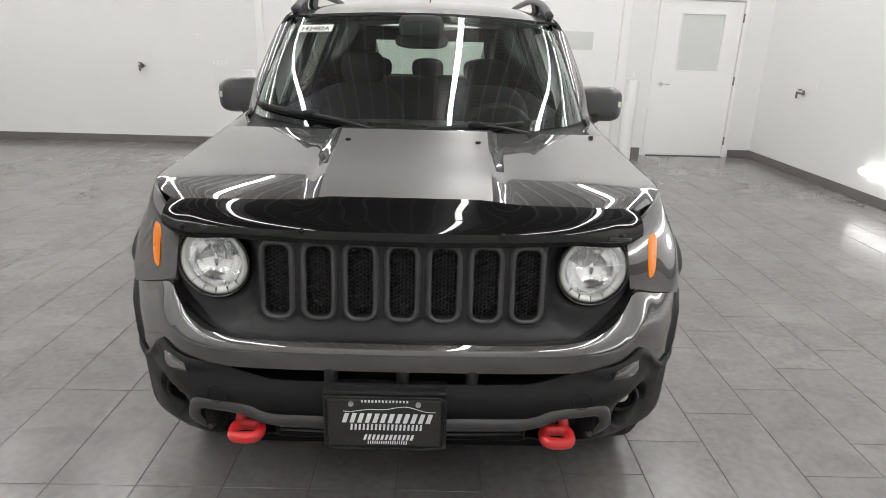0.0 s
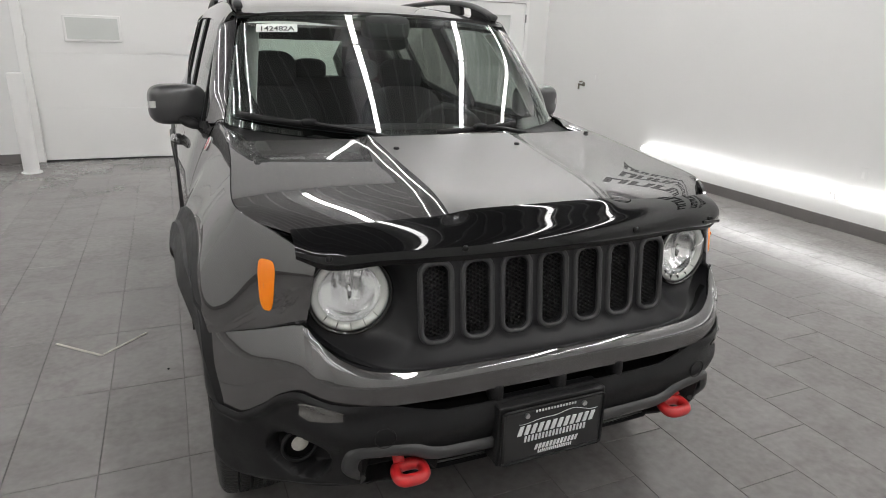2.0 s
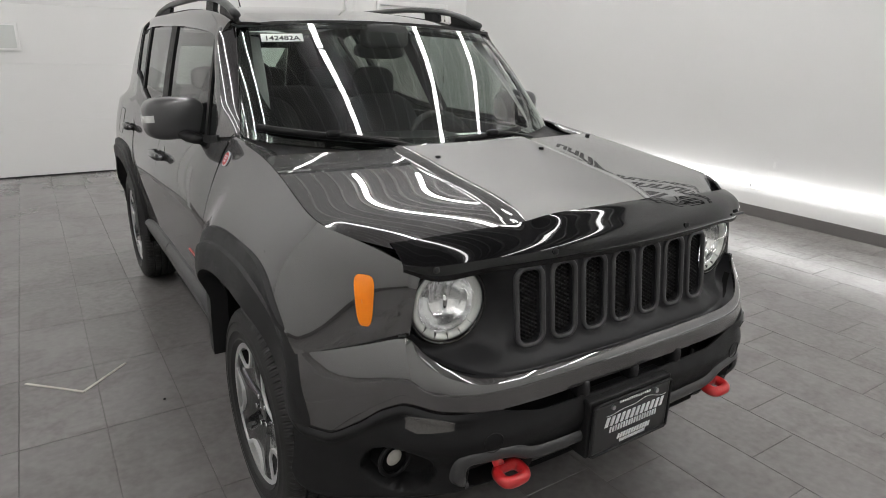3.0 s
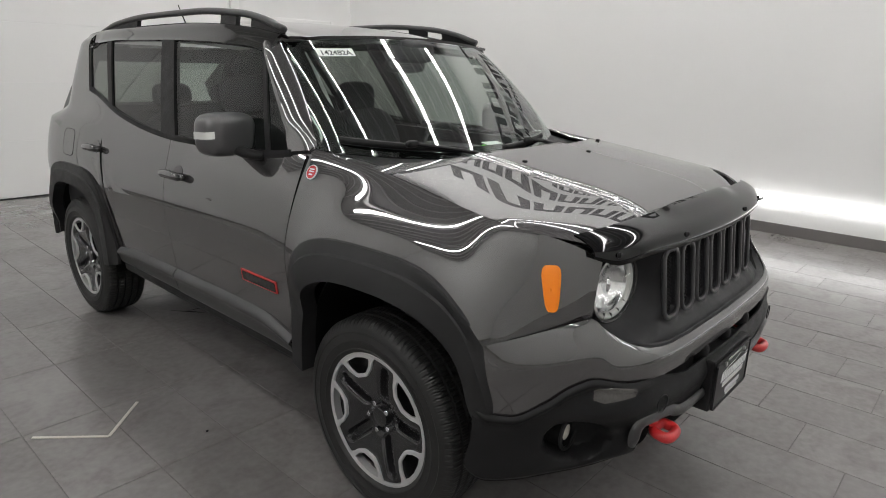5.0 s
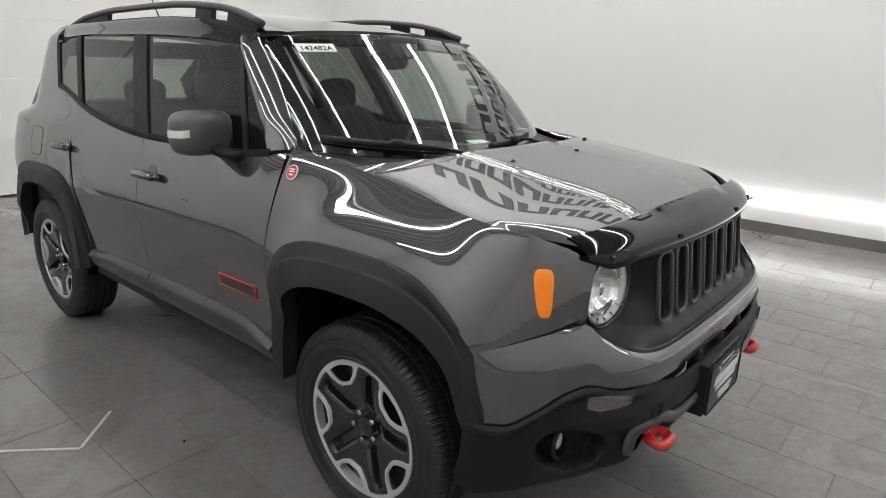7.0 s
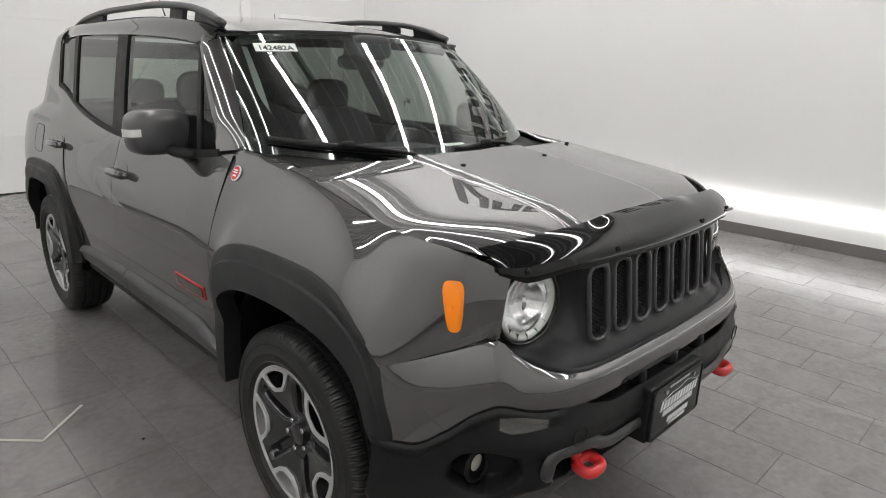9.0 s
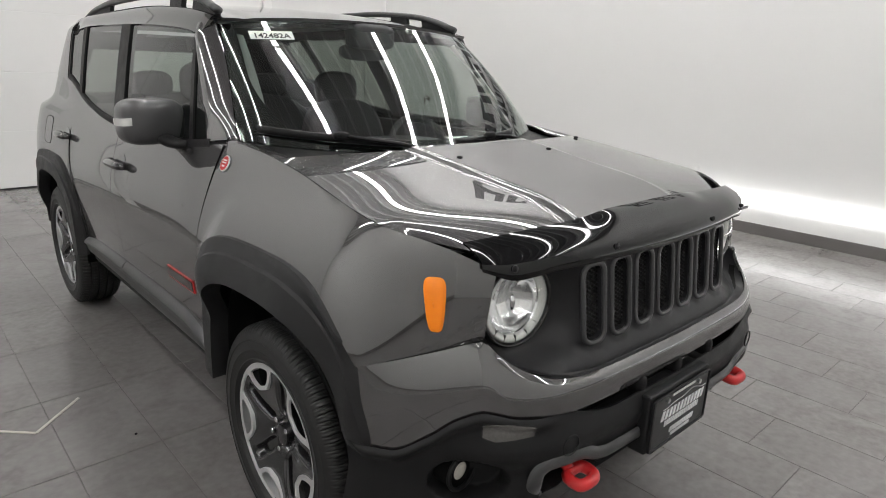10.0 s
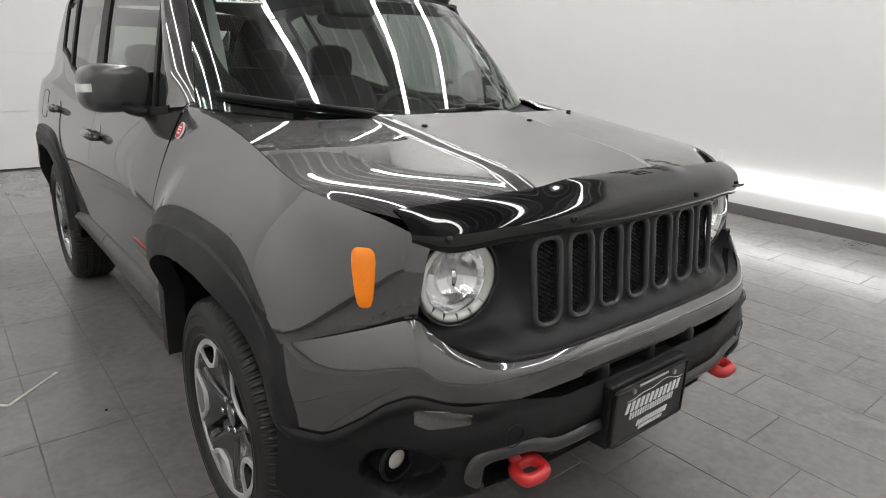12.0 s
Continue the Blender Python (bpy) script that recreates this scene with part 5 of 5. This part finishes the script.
mir = part("rear_view_mirror", blob_bm((0.0, 0.70, 1.49), (0.12, 0.02, 0.034), (4, 3), 28, 12), TRIM_DARK, car, "black rear-view mirror behind the windscreen", True)
part("mirror_mount", blob_bm((0, 0.655, 1.55), (0.1, 0.05, 0.05), (6, 4), 24, 12), TRIM_DARK, mir, smooth=True)
part("dash_paper", placed(box_bm(-0.085, 0.085, -0.03, 0.03, -0.001, 0.001), Matrix.Translation((0.32, 0.42, 1.143)) @ pose(0, 0, 0, 14, 3, 12)), PAPER, car, "white paper sheet on the dashboard")
part("dash_tag", placed(box_bm(-0.022, 0.022, -0.007, 0.007, -0.001, 0.001), Matrix.Translation((0.2, 0.385, 1.146)) @ pose(0, 0, 0, 25, 0, 20)), GREEN, car, "bright green key tag on the dashboard")

# stock sticker inside the windscreen corner
uv0 = screen_f(-0.885, 0.818)
ex = (screen_f(-0.64, 0.818) - uv0).normalized()
ey = (screen_f(-0.885, 0.92) - uv0).normalized()
en = ex.cross(ey).normalized()
ey = en.cross(ex)
sm = Matrix((ex, ey, en)).transposed().to_4x4()
sm.translation = uv0 + en * 0.004
stick = part("stock_sticker", placed(box_bm(0, 0.158, 0, 0.046, 0, 0.0006), sm), PAPER, screen, "white paper stock sticker")
fc = bpy.data.curves.new("stock_number", "FONT")
fc.body, fc.size, fc.extrude, fc.offset = "142482A", 0.0365, 0.0003, 0.0006
fc.materials.append(INK)
ft = new("stock_number", fc)
ft.matrix_world = Matrix.Translation((-0.024, 0, 0)) @ sm @ Matrix.Translation((0.012, 0.007, 0.0012))
bpy.context.view_layer.update()
tmp = bpy.data.meshes.new_from_object(ft.evaluated_get(bpy.context.evaluated_depsgraph_get()))
bpy.data.objects.remove(ft)
num = new("stock_number", tmp)
num.parent = screen
num.matrix_basis = sm @ Matrix.Translation((0.012, 0.007, 0.0012))

# ---- wheels ----
def lathe(prof, n=72, wobble=None):
    """A ring about the x axis from (radius, x) pairs."""
    bm = bmesh.new()
    rows = []
    for j, (r, x) in enumerate(prof):
        rows.append([bm.verts.new((x, (r - (wobble(j, k) if wobble else 0)) * math.cos(math.tau * k / n), (r - (wobble(j, k) if wobble else 0)) * math.sin(math.tau * k / n))) for k in range(n)])
    for a, b in zip(rows, rows[1:]):
        for k in range(n):
            bm.faces.new((a[k], a[(k + 1) % n], b[(k + 1) % n], b[k]))
    bmesh.ops.recalc_face_normals(bm, faces=bm.faces[:])
    return bm


R_TYRE, R_RIM = 0.354, 0.232


def tyre_bm():
    prof = [(R_RIM - 0.008, 0.085), (R_RIM, 0.098), (0.244, 0.108), (0.247, 0.1105), (0.25, 0.1085), (0.272, 0.113), (0.276, 0.1155), (0.28, 0.1135), (0.303, 0.1115), (0.306, 0.1135), (0.3095, 0.1125), (0.32, 0.109), (0.324, 0.1075), (0.336, 0.101)]
    tread = [(0.3445, 0.092), (0.3495, 0.081), (0.351, 0.062), (0.342, 0.0605), (0.342, 0.054), (0.3525, 0.0525), (R_TYRE, 0.026), (0.343, 0.0245), (0.343, 0.0165), (R_TYRE, 0.015), (R_TYRE, 0.0)]
    half = prof + tread
    full = half + [(r, -x) for r, x in half[::-1][1:]]
    n0 = len(prof) - 1
    last = len(full) - n0 - 1

    def wobble(j, k):
        if j < n0 or j > last or full[j][0] < 0.3432 and 0.03 > abs(full[j][1]):
            return 0.0
        edge = abs(full[j][1]) > 0.06
        if edge:
            return (0.005 if k % 6 == 0 else 0.0018 if k % 3 == 0 else 0.0) if full[j][0] > 0.3425 or abs(full[j][1]) > 0.09 else 0.0
        skew = int(full[j][1] * 160)
        return (0.006 if (k + skew) % 6 == 0 else 0.002 if (k + skew) % 3 == 0 else 0.0) if full[j][0] > 0.3435 else 0.0
    return lathe(full, 660, wobble)


def spoke_bm():
    """One broad black spoke with a long recessed slot, pointing to +z, face towards -x."""
    bm = bmesh.new()
    us, vs = steps(-1, 1, 110), steps(0, 1, 64)
    dish = pchip((0, 0.0), (0.3, 0.024), (0.7, 0.041), (1, 0.046))
    opening = pchip((0.148, -3), (0.153, 0), (0.157, 9), (0.172, 14.5), (0.195, 17.5), (0.216, 19.5))

    def f(u, v):
        r, a = lerp(0.03, 0.2185, v), 36 * u
        y, z = r * math.sin(radians(a)), r * math.cos(radians(a))
        off = max(0.0, 0.088 - z, z - 0.182)
        slot = sstep(0.022, 0.012, math.hypot(y, off))
        hole = sstep(-0.8, 0.8, opening(r) - (36 - abs(a))) if r > 0.15 else 0.0
        crease = sstep(0.030, 0.024, math.hypot(y, off))
        return Vector((-0.05 - dish(v) + 0.004 * crease + 0.026 * slot + 0.05 * hole, y, z))
    return grid_bm(f, us, vs, bm)


def frame_loop_bm():
    """Silver surround of the window between two spokes, at the rim."""
    outer = ((-24, 0.222), (-12, 0.2245), (0, 0.2255), (12, 0.2245), (24, 0.222), (21.5, 0.207), (19.5, 0.185), (18, 0.176), (11, 0.153), (8, 0.149), (-8, 0.149), (-11, 0.153), (-18, 0.176), (-19.5, 0.185), (-21.5, 0.207))
    inner = ((-16.5, 0.214), (-10, 0.2165), (0, 0.2175), (10, 0.2165), (16.5, 0.214), (17, 0.207), (15.5, 0.19), (14.5, 0.183), (9, 0.164), (7, 0.161), (-7, 0.161), (-9, 0.164), (-14.5, 0.183), (-15.5, 0.19), (-17, 0.207))
    bm = bmesh.new()

    def ring(loop, x, inset=0.0):
        return [bm.verts.new((x, (r + inset * (1 if r < 0.2 else 0)) * math.sin(radians(a)), (r + inset * (1 if r < 0.2 else 0)) * math.cos(radians(a)))) for a, r in loop]
    rows = [ring(outer, -0.07), ring(outer, -0.0985), ring(outer, -0.1, 0.001), ring(inner, -0.1, -0.001), ring(inner, -0.0985), ring(inner, -0.093)]
    n = len(outer)
    for a, b in zip(rows, rows[1:]):
        for k in range(n):
            bm.faces.new((a[k], a[(k + 1) % n], b[(k + 1) % n], b[k]))
    bmesh.ops.recalc_face_normals(bm, faces=bm.faces[:])
    return bm


def wheel_parts():
    yield "tyre", tyre_bm(), RUBBER, True, "black all-season tyre", Matrix()
    yield "rim_ring", lathe([(0.218, -0.07), (0.2205, -0.096), (0.2215, -0.0995), (0.232, -0.1005), (0.2335, -0.099), (0.2345, -0.0935)], 96), RIM_SILVER, True, "machined silver rim edge", Matrix()
    yield "rim_lip", lathe([(0.2345, -0.0935), (0.2365, -0.0975), (0.2385, -0.095), (0.238, -0.08)], 96), RIM_BLACK, True, "black outer rim lip", Matrix()
    yield "rim_barrel", lathe([(0.234, -0.075), (0.212, -0.055), (0.2, 0.0), (0.195, 0.09), (0.222, 0.1)], 72), RIM_BLACK, True, "", Matrix()
    sp, fr, nut = spoke_bm(), frame_loop_bm(), cyl_bm(0.0095, 0.022, pose(-0.072, 0, 0.05, 0, 90), 6, bevel=0.002)
    for k in range(5):
        yield "spoke", sp.copy(), RIM_BLACK, True, "gloss black spoke", Matrix.Rotation(math.tau * k / 5, 4, "X")
        yield "window_surround", fr.copy(), RIM_SILVER, True, "machined silver window edge", Matrix.Rotation(math.tau * (k + 0.5) / 5, 4, "X")
        yield "wheel_nut", nut.copy(), CHROME, False, "", Matrix.Rotation(math.tau * (k + 0.5) / 5, 4, "X")
    yield "centre_cap", cyl_bm(0.034, 0.03, pose(-0.062, 0, 0, 0, 90), 32, bevel=0.004), RIM_BLACK, True, "", Matrix()
    yield "hub", cyl_bm(0.075, 0.02, pose(-0.045, 0, 0, 0, 90), 32, bevel=0.006), RIM_BLACK, True, "", Matrix()
    yield "brake_disc", cyl_bm(0.15, 0.02, pose(0.02, 0, 0, 0, 90), 40), HINGE, False, "", Matrix()


WHEEL_SET = []
for name, bm, material, smooth, label, m in wheel_parts():
    ob = mesh_ob(name, bm, material, smooth)
    if smooth:
        ob.data.set_sharp_from_angle(angle=radians(38))
    WHEEL_SET.append((name, ob.data, label, m))
    bpy.data.objects.remove(ob)
hub_bm = cyl_bm(0.19, 0.02, pose(0.07, 0, 0, 0, 90), 40)
hub_mesh = mesh_ob("wheel", hub_bm, DARK)
hub_data = hub_mesh.data
bpy.data.objects.remove(hub_mesh)
for x, y, spin in ((-0.74, -0.024, 12), (0.74, -0.024, 30), (-0.74, 2.57, 20), (0.74, 2.57, 50)):
    w = new("wheel", hub_data)
    w.parent = car
    w.matrix_basis = pose(x, y, R_TYRE, 0, 0, 0 if x < 0 else 180) @ Matrix.Rotation(radians(spin), 4, "X")
    tagged(w, "black and silver alloy wheel with a black tyre")
    for name, data, label, m in WHEEL_SET:
        o = new(name, data)
        o.parent = w
        o.matrix_basis = m
        if label:
            tagged(o, label)

# ---- mirrors, handles, rails, badges, wipers ----
for s in (-1, 1):
    mc = Vector((s * 0.85, 0.792, 1.226))
    m = Matrix.Translation(mc) @ pose(0, 0, 0, 0, 0, s * -8)
    house = part("door_mirror", blob_bm((0, 0, 0), (0.111, 0.066, 0.08), (3.6, 3.8), 40, 22, m), MIRROR_SHELL, car, "dark grey door mirror with a clear indicator lens", True)
    part("mirror_arm", tube_bm([(s * 0.772, 0.66, 1.153), (s * 0.79, 0.69, 1.152), (s * 0.81, 0.725, 1.158), (s * 0.83, 0.76, 1.175)], [0.026, 0.03, 0.034, 0.036], 12, flat=0.6), PLASTIC, house, "black mirror arm", True)
    part("mirror_glass", placed(box_bm(-0.082, 0.082, 0.054, 0.06, -0.052, 0.052, 0.004, 1), m), CHROME, house)
    def ind(u, v, s=s, m=m):
        th = lerp(-0.45, 0.85, u)
        return m @ Vector((s * 0.1135 * math.cos(th) ** (2 / 3.6), -0.069 * math.copysign(abs(math.sin(th)) ** (2 / 3.6), th), lerp(-0.012, 0.014, v) + 0.006 * u - 0.002))
    sheet("mirror_indicator", ind, steps(0, 1, 26), steps(0, 1, 3), RING, house, 0.003, "clear indicator lens", outward=Vector((s, -1, 0)))

    for y0, y1 in ((1.17, 1.36), (2.10, 2.27)):
        hz = 1.012 if y0 < 1.5 else 1.04

        def hp(t, o, s=s, y0=y0, y1=y1, hz=hz):
            y = lerp(y0, y1, t)
            return Vector((s * (side_w(y, hz) + o), y, hz + 0.004 * math.sin(math.pi * t)))
        h = part("door_handle", tube_bm([hp(t, 0.006 + 0.03 * min(1, 6 * t, 6 * (1 - t)) ** 0.6) for t in steps(0, 1, 16)], [0.013 + 0.004 * math.sin(math.pi * t) for t in steps(0, 1, 16)], 12, flat=1.1), PAINT, car, "painted pull handle", True)
        part("handle_cap", blob_bm((s * (side_w(y0, hz) + 0.03), y0 + 0.03, hz), (0.012, 0.03, 0.016), (3, 3), 16, 10), BLACK_GLOSS, h, "gloss black handle end", True)
        # no hollow is cut: a flat black patch carries the finger recess's shade
        sheet("handle_recess", lambda q, a, s=s, y0=y0, hz=hz: (lambda y, z: Vector((s * (side_w(y, z) + 0.0012), y, z)))(y0 + 0.082 + 0.042 * q * math.cos(a), hz + 0.006 + 0.034 * q * math.sin(a)), [0.02, 0.5, 1.0], steps(0, math.tau, 24), BLACK_GLOSS, h, 0, "flat black patch as the shade of the finger recess", outward=Vector((s, 0, 0)))

    # roof rail
    top = pchip((0.78, 1.625), (0.9, 1.664), (1.1, 1.698), (1.5, 1.72), (2.0, 1.717), (2.4, 1.69), (2.6, 1.65))

    def rail_x(y):
        return cabin_w(max(y, 0.75), roof_edge(y)) - 0.055
    rail = part("roof_rail", tube_bm([(s * rail_x(y), y, top(y) - 0.012) for y in steps(0.775, 2.6, 40)], 0.018, 12, flat=0.8), SATIN, car, "dark grey raised roof rail", True)
    for y0, y1 in ((0.78, 1.0), (1.12, 1.25), (2.12, 2.59)):
        def foot(u, v, y0=y0, y1=y1, s=s):
            y = lerp(y0, y1, u)
            z = lerp(roof_edge(y) + 0.002, top(y) - 0.014, v)
            return Vector((s * (rail_x(y) + lerp(0.012, 0.004, v)), y, z))
        sheet("rail_foot", foot, steps(0, 1, 10), steps(0, 1, 3), PLASTIC, rail, 0.02, outward=Vector((s, 0, 0)))

    # round trail badge and name badge
    by0 = Vector((s * (side_w(0.372, 1.125) + 0.002), 0.372, 1.125))
    bn = (Vector((side_w(0.372, 1.115) - side_w(0.372, 1.135), 0, 0)).x) / 0.02
    bmx = Matrix.Translation(by0) @ pose(0, 0, 0, 0, s * (90 - math.degrees(math.atan(bn))), 0)
    badge = part("round_badge", cyl_bm(0.027, 0.005, bmx, 36, bevel=0.001), WHITE, car, "round red and white enamel badge")
    part("badge_disc", cyl_bm(0.0235, 0.0065, bmx, 36), RED, badge)
    for k in (-0.01, -0.002):
        part("badge_bar", placed(box_bm(-0.0022, 0.0022, -0.013, 0.013, -0.0042, 0.0042), bmx @ Matrix.Translation((s * k, 0, 0))), WHITE, badge)
    part("badge_bar", placed(box_bm(-0.004, 0.004, -0.011, 0.011, -0.0042, 0.0042, 0.002, 1), bmx @ Matrix.Translation((s * 0.009, 0, 0))), WHITE, badge)

    def plaque(u, v, o, s=s):
        y, z = lerp(0.498, 0.74, u), lerp(0.662, 0.71, v)
        return Vector((s * (side_w(y, z) + o), y, z))
    nb = sheet("name_badge", lambda u, v: plaque(u, v, 0.004), steps(0, 1, 12), [0, 1], RED, car, 0.004, "red-edged badge with black block lettering", outward=Vector((s, 0, 0)))
    for k in range(8):
        a, b = 0.03 + 0.94 * k / 8, 0.03 + 0.94 * (k + 0.92) / 8
        sheet("badge_block", lambda u, v, a=a, b=b: plaque(lerp(a, b, u), lerp(0.13, 0.87, v), 0.0065), [0, 0.5, 1], [0, 1], BLACK_GLOSS, nb, 0.0025, outward=Vector((s, 0, 0)))

# fuel flap: a rounded door in the quarter panel and the thin gap round it
def flap_point(q, a, out):
    c, d = math.cos(a), math.sin(a)
    k = (abs(c) ** 5 + abs(d) ** 5) ** (-1 / 5)
    y, z = 2.575 + 0.078 * q * c * k, 1.035 + 0.072 * q * d * k
    return Vector((-body_w(y, z) - out, y, z))


flap = sheet("fuel_flap", lambda q, a: flap_point(q, a, 0.0012), steps(0.02, 1, 6), steps(0, math.tau, 40), PAINT, car, 0, "painted fuel filler flap", outward=Vector((-1, 0, 0)))
part("flap_seam", loop_bm([flap_point(1.02, math.tau * k / 40, 0.0006) for k in range(40)], 0.0014, 6, up=Vector((1, 0, 0))), DARK, flap, "dark gap round the fuel flap")
for s in (-1, 1):
    part("tail_lamp", blob_bm((s * 0.69, 3.12, 1.11), (0.03, 0.09, 0.045), (3, 3)), TAIL_RED, car, "dark red tail lamp lens", True)

# aerial
part("aerial", tube_bm([(0.0, 2.7, 1.655), (0.0, 2.73, 1.69), (0.0, 2.84, 1.845)], [0.012, 0.006, 0.0025], 8), PLASTIC, car, "short black roof aerial")


def wiper(u0, u1, pivot_u, v0, v1):
    """Blade lying along the foot of the windscreen, with its arm."""
    n = Vector((0, -0.7, 0.72))
    pts = [screen_f(lerp(u0, u1, t), lerp(v0, v1, t)) + n * 0.014 for t in steps(0, 1, 14)]
    w = part("wiper", tube_bm(pts, 0.0085, 8, flat=1.6), PLASTIC, car, "black windscreen wiper", True)
    mid = screen_f(lerp(u0, u1, 0.5), lerp(v0, v1, 0.5)) + n * 0.03
    foot = screen_f(pivot_u, -0.06) + n * 0.03
    part("wiper_arm", tube_bm([mid, mid.lerp(foot, 0.5) + n * 0.012, foot], [0.008, 0.011, 0.017], 8, flat=0.7), PLASTIC, w, smooth=True)
    part("wiper_joint", blob_bm(tuple(mid), (0.03, 0.014, 0.014), (3, 3), 16, 8), PLASTIC, w, smooth=True)


wiper(-0.95, -0.28, -0.06, 0.075, 0.045)
wiper(0.06, 0.60, 0.62, 0.035, 0.04)

# ---- floor pieces ----
TW, TL, GAP = 0.302, 0.607, 0.003


def tile_mesh():
    bm = box_bm(-TW / 2 + GAP / 2, TW / 2 - GAP / 2, -TL / 2 + GAP / 2, TL / 2 - GAP / 2, -0.012, 0.0, 0.001, 1)
    me = bpy.data.meshes.new("tile")
    bm.to_mesh(me)
    bm.free()
    me.materials.append(TILE)
    return me


TILE_ME = tile_mesh()
places = []
x = -0.965 - TW * 22
while x < X1 + 0.3:
    c = x + TW / 2
    if c < 0.28:
        off = 0.128
    else:
        off = -0.77 + 0.205 * round((c - 1.01) / TW)
    y = off - TL * 14
    while y < Y1 + 0.6:
        places.append((c, y + TL / 2))
        y += TL
    x += TW
verts, faces = [], []
near = 0
for cx, cy in places:
    x0, x1 = max(cx - TW / 2 + GAP / 2, X0), min(cx + TW / 2 - GAP / 2, X1)
    y0, y1 = max(cy - TL / 2 + GAP / 2, Y0), min(cy + TL / 2 - GAP / 2, Y1)
    if x1 - x0 < 0.01 or y1 - y0 < 0.01:
        continue
    whole = x1 - x0 > TW - 0.01 and y1 - y0 > TL - 0.01
    if whole and near < 300 and -2.9 < cx < 3.5 and -1.9 < cy < 4.6 and not (-0.55 < cx < 0.5 and 0.4 < cy < 4.6):
        o = new("tile", TILE_ME)
        o.parent = floor_ob
        o.matrix_basis = pose(cx, cy, 0)
        near += 1
        continue
    b = len(verts)
    e = 0.001
    verts += [(x0, y0, -0.012), (x1, y0, -0.012), (x1, y1, -0.012), (x0, y1, -0.012), (x0, y0, -e), (x1, y0, -e), (x1, y1, -e), (x0, y1, -e),
              (x0 + e, y0 + e, 0), (x1 - e, y0 + e, 0), (x1 - e, y1 - e, 0), (x0 + e, y1 - e, 0)]
    faces += [(b + 8, b + 9, b + 10, b + 11)]
    for k in range(4):
        q = (k + 1) % 4
        faces += [(b + k, b + q, b + 4 + q, b + 4 + k), (b + 4 + k, b + 4 + q, b + 8 + q, b + 8 + k)]
me = bpy.data.meshes.new("tile_field")
me.from_pydata(verts, [], faces)
me.materials.append(TILE)
field = new("tile_field", me)
field.parent = floor_ob
tagged(field, kind="stuff")


# two pale chipped edge strips lying on the tiles
def chip(a, b):
    d = Vector(b) - Vector(a)
    o = mesh_ob("floor_strip", box_bm(0, d.length, -0.007, 0.007, 0.0005, 0.004, 0.001, 1), CHIP)
    o.matrix_world = pose(a[0], a[1], 0, 0, 0, math.degrees(math.atan2(d.y, d.x)))
    tagged(o, "thin pale chipped edge on the grey floor", "floor chip", "pale chipped floor edges")


def crack(pts, w):
    bm = tube_bm([(x, y, 0.0012) for x, y in pts], [w * k for k in (0.3, 1.0, 0.7, 0.25)], 6, flat=0.3)
    tagged(mesh_ob("floor_crack", bm, DARK), "thin dark crack in a grey floor tile", "floor crack", "dark floor cracks")


crack([(-0.40, 2.08), (-0.44, 2.13), (-0.475, 2.18), (-0.53, 2.25)], 0.007)
crack([(-0.34, 2.16), (-0.39, 2.165), (-0.44, 2.175), (-0.47, 2.18)], 0.004)
tagged(mesh_ob("floor_crumb", blob_bm((-1.03, 0.84, 0.004), (0.006, 0.005, 0.004), (2, 2), 10, 6), DARK, True), "small dark crumb lying on the floor", "crumb")
CHIP = mat("chipped_edge", (0.5, 0.47, 0.42), 0.7, stain=0.4, stain_scale=30)
chip((-1.545, 1.30), (-1.326, 1.09))
chip((-1.326, 1.09), (-1.132, 1.285))
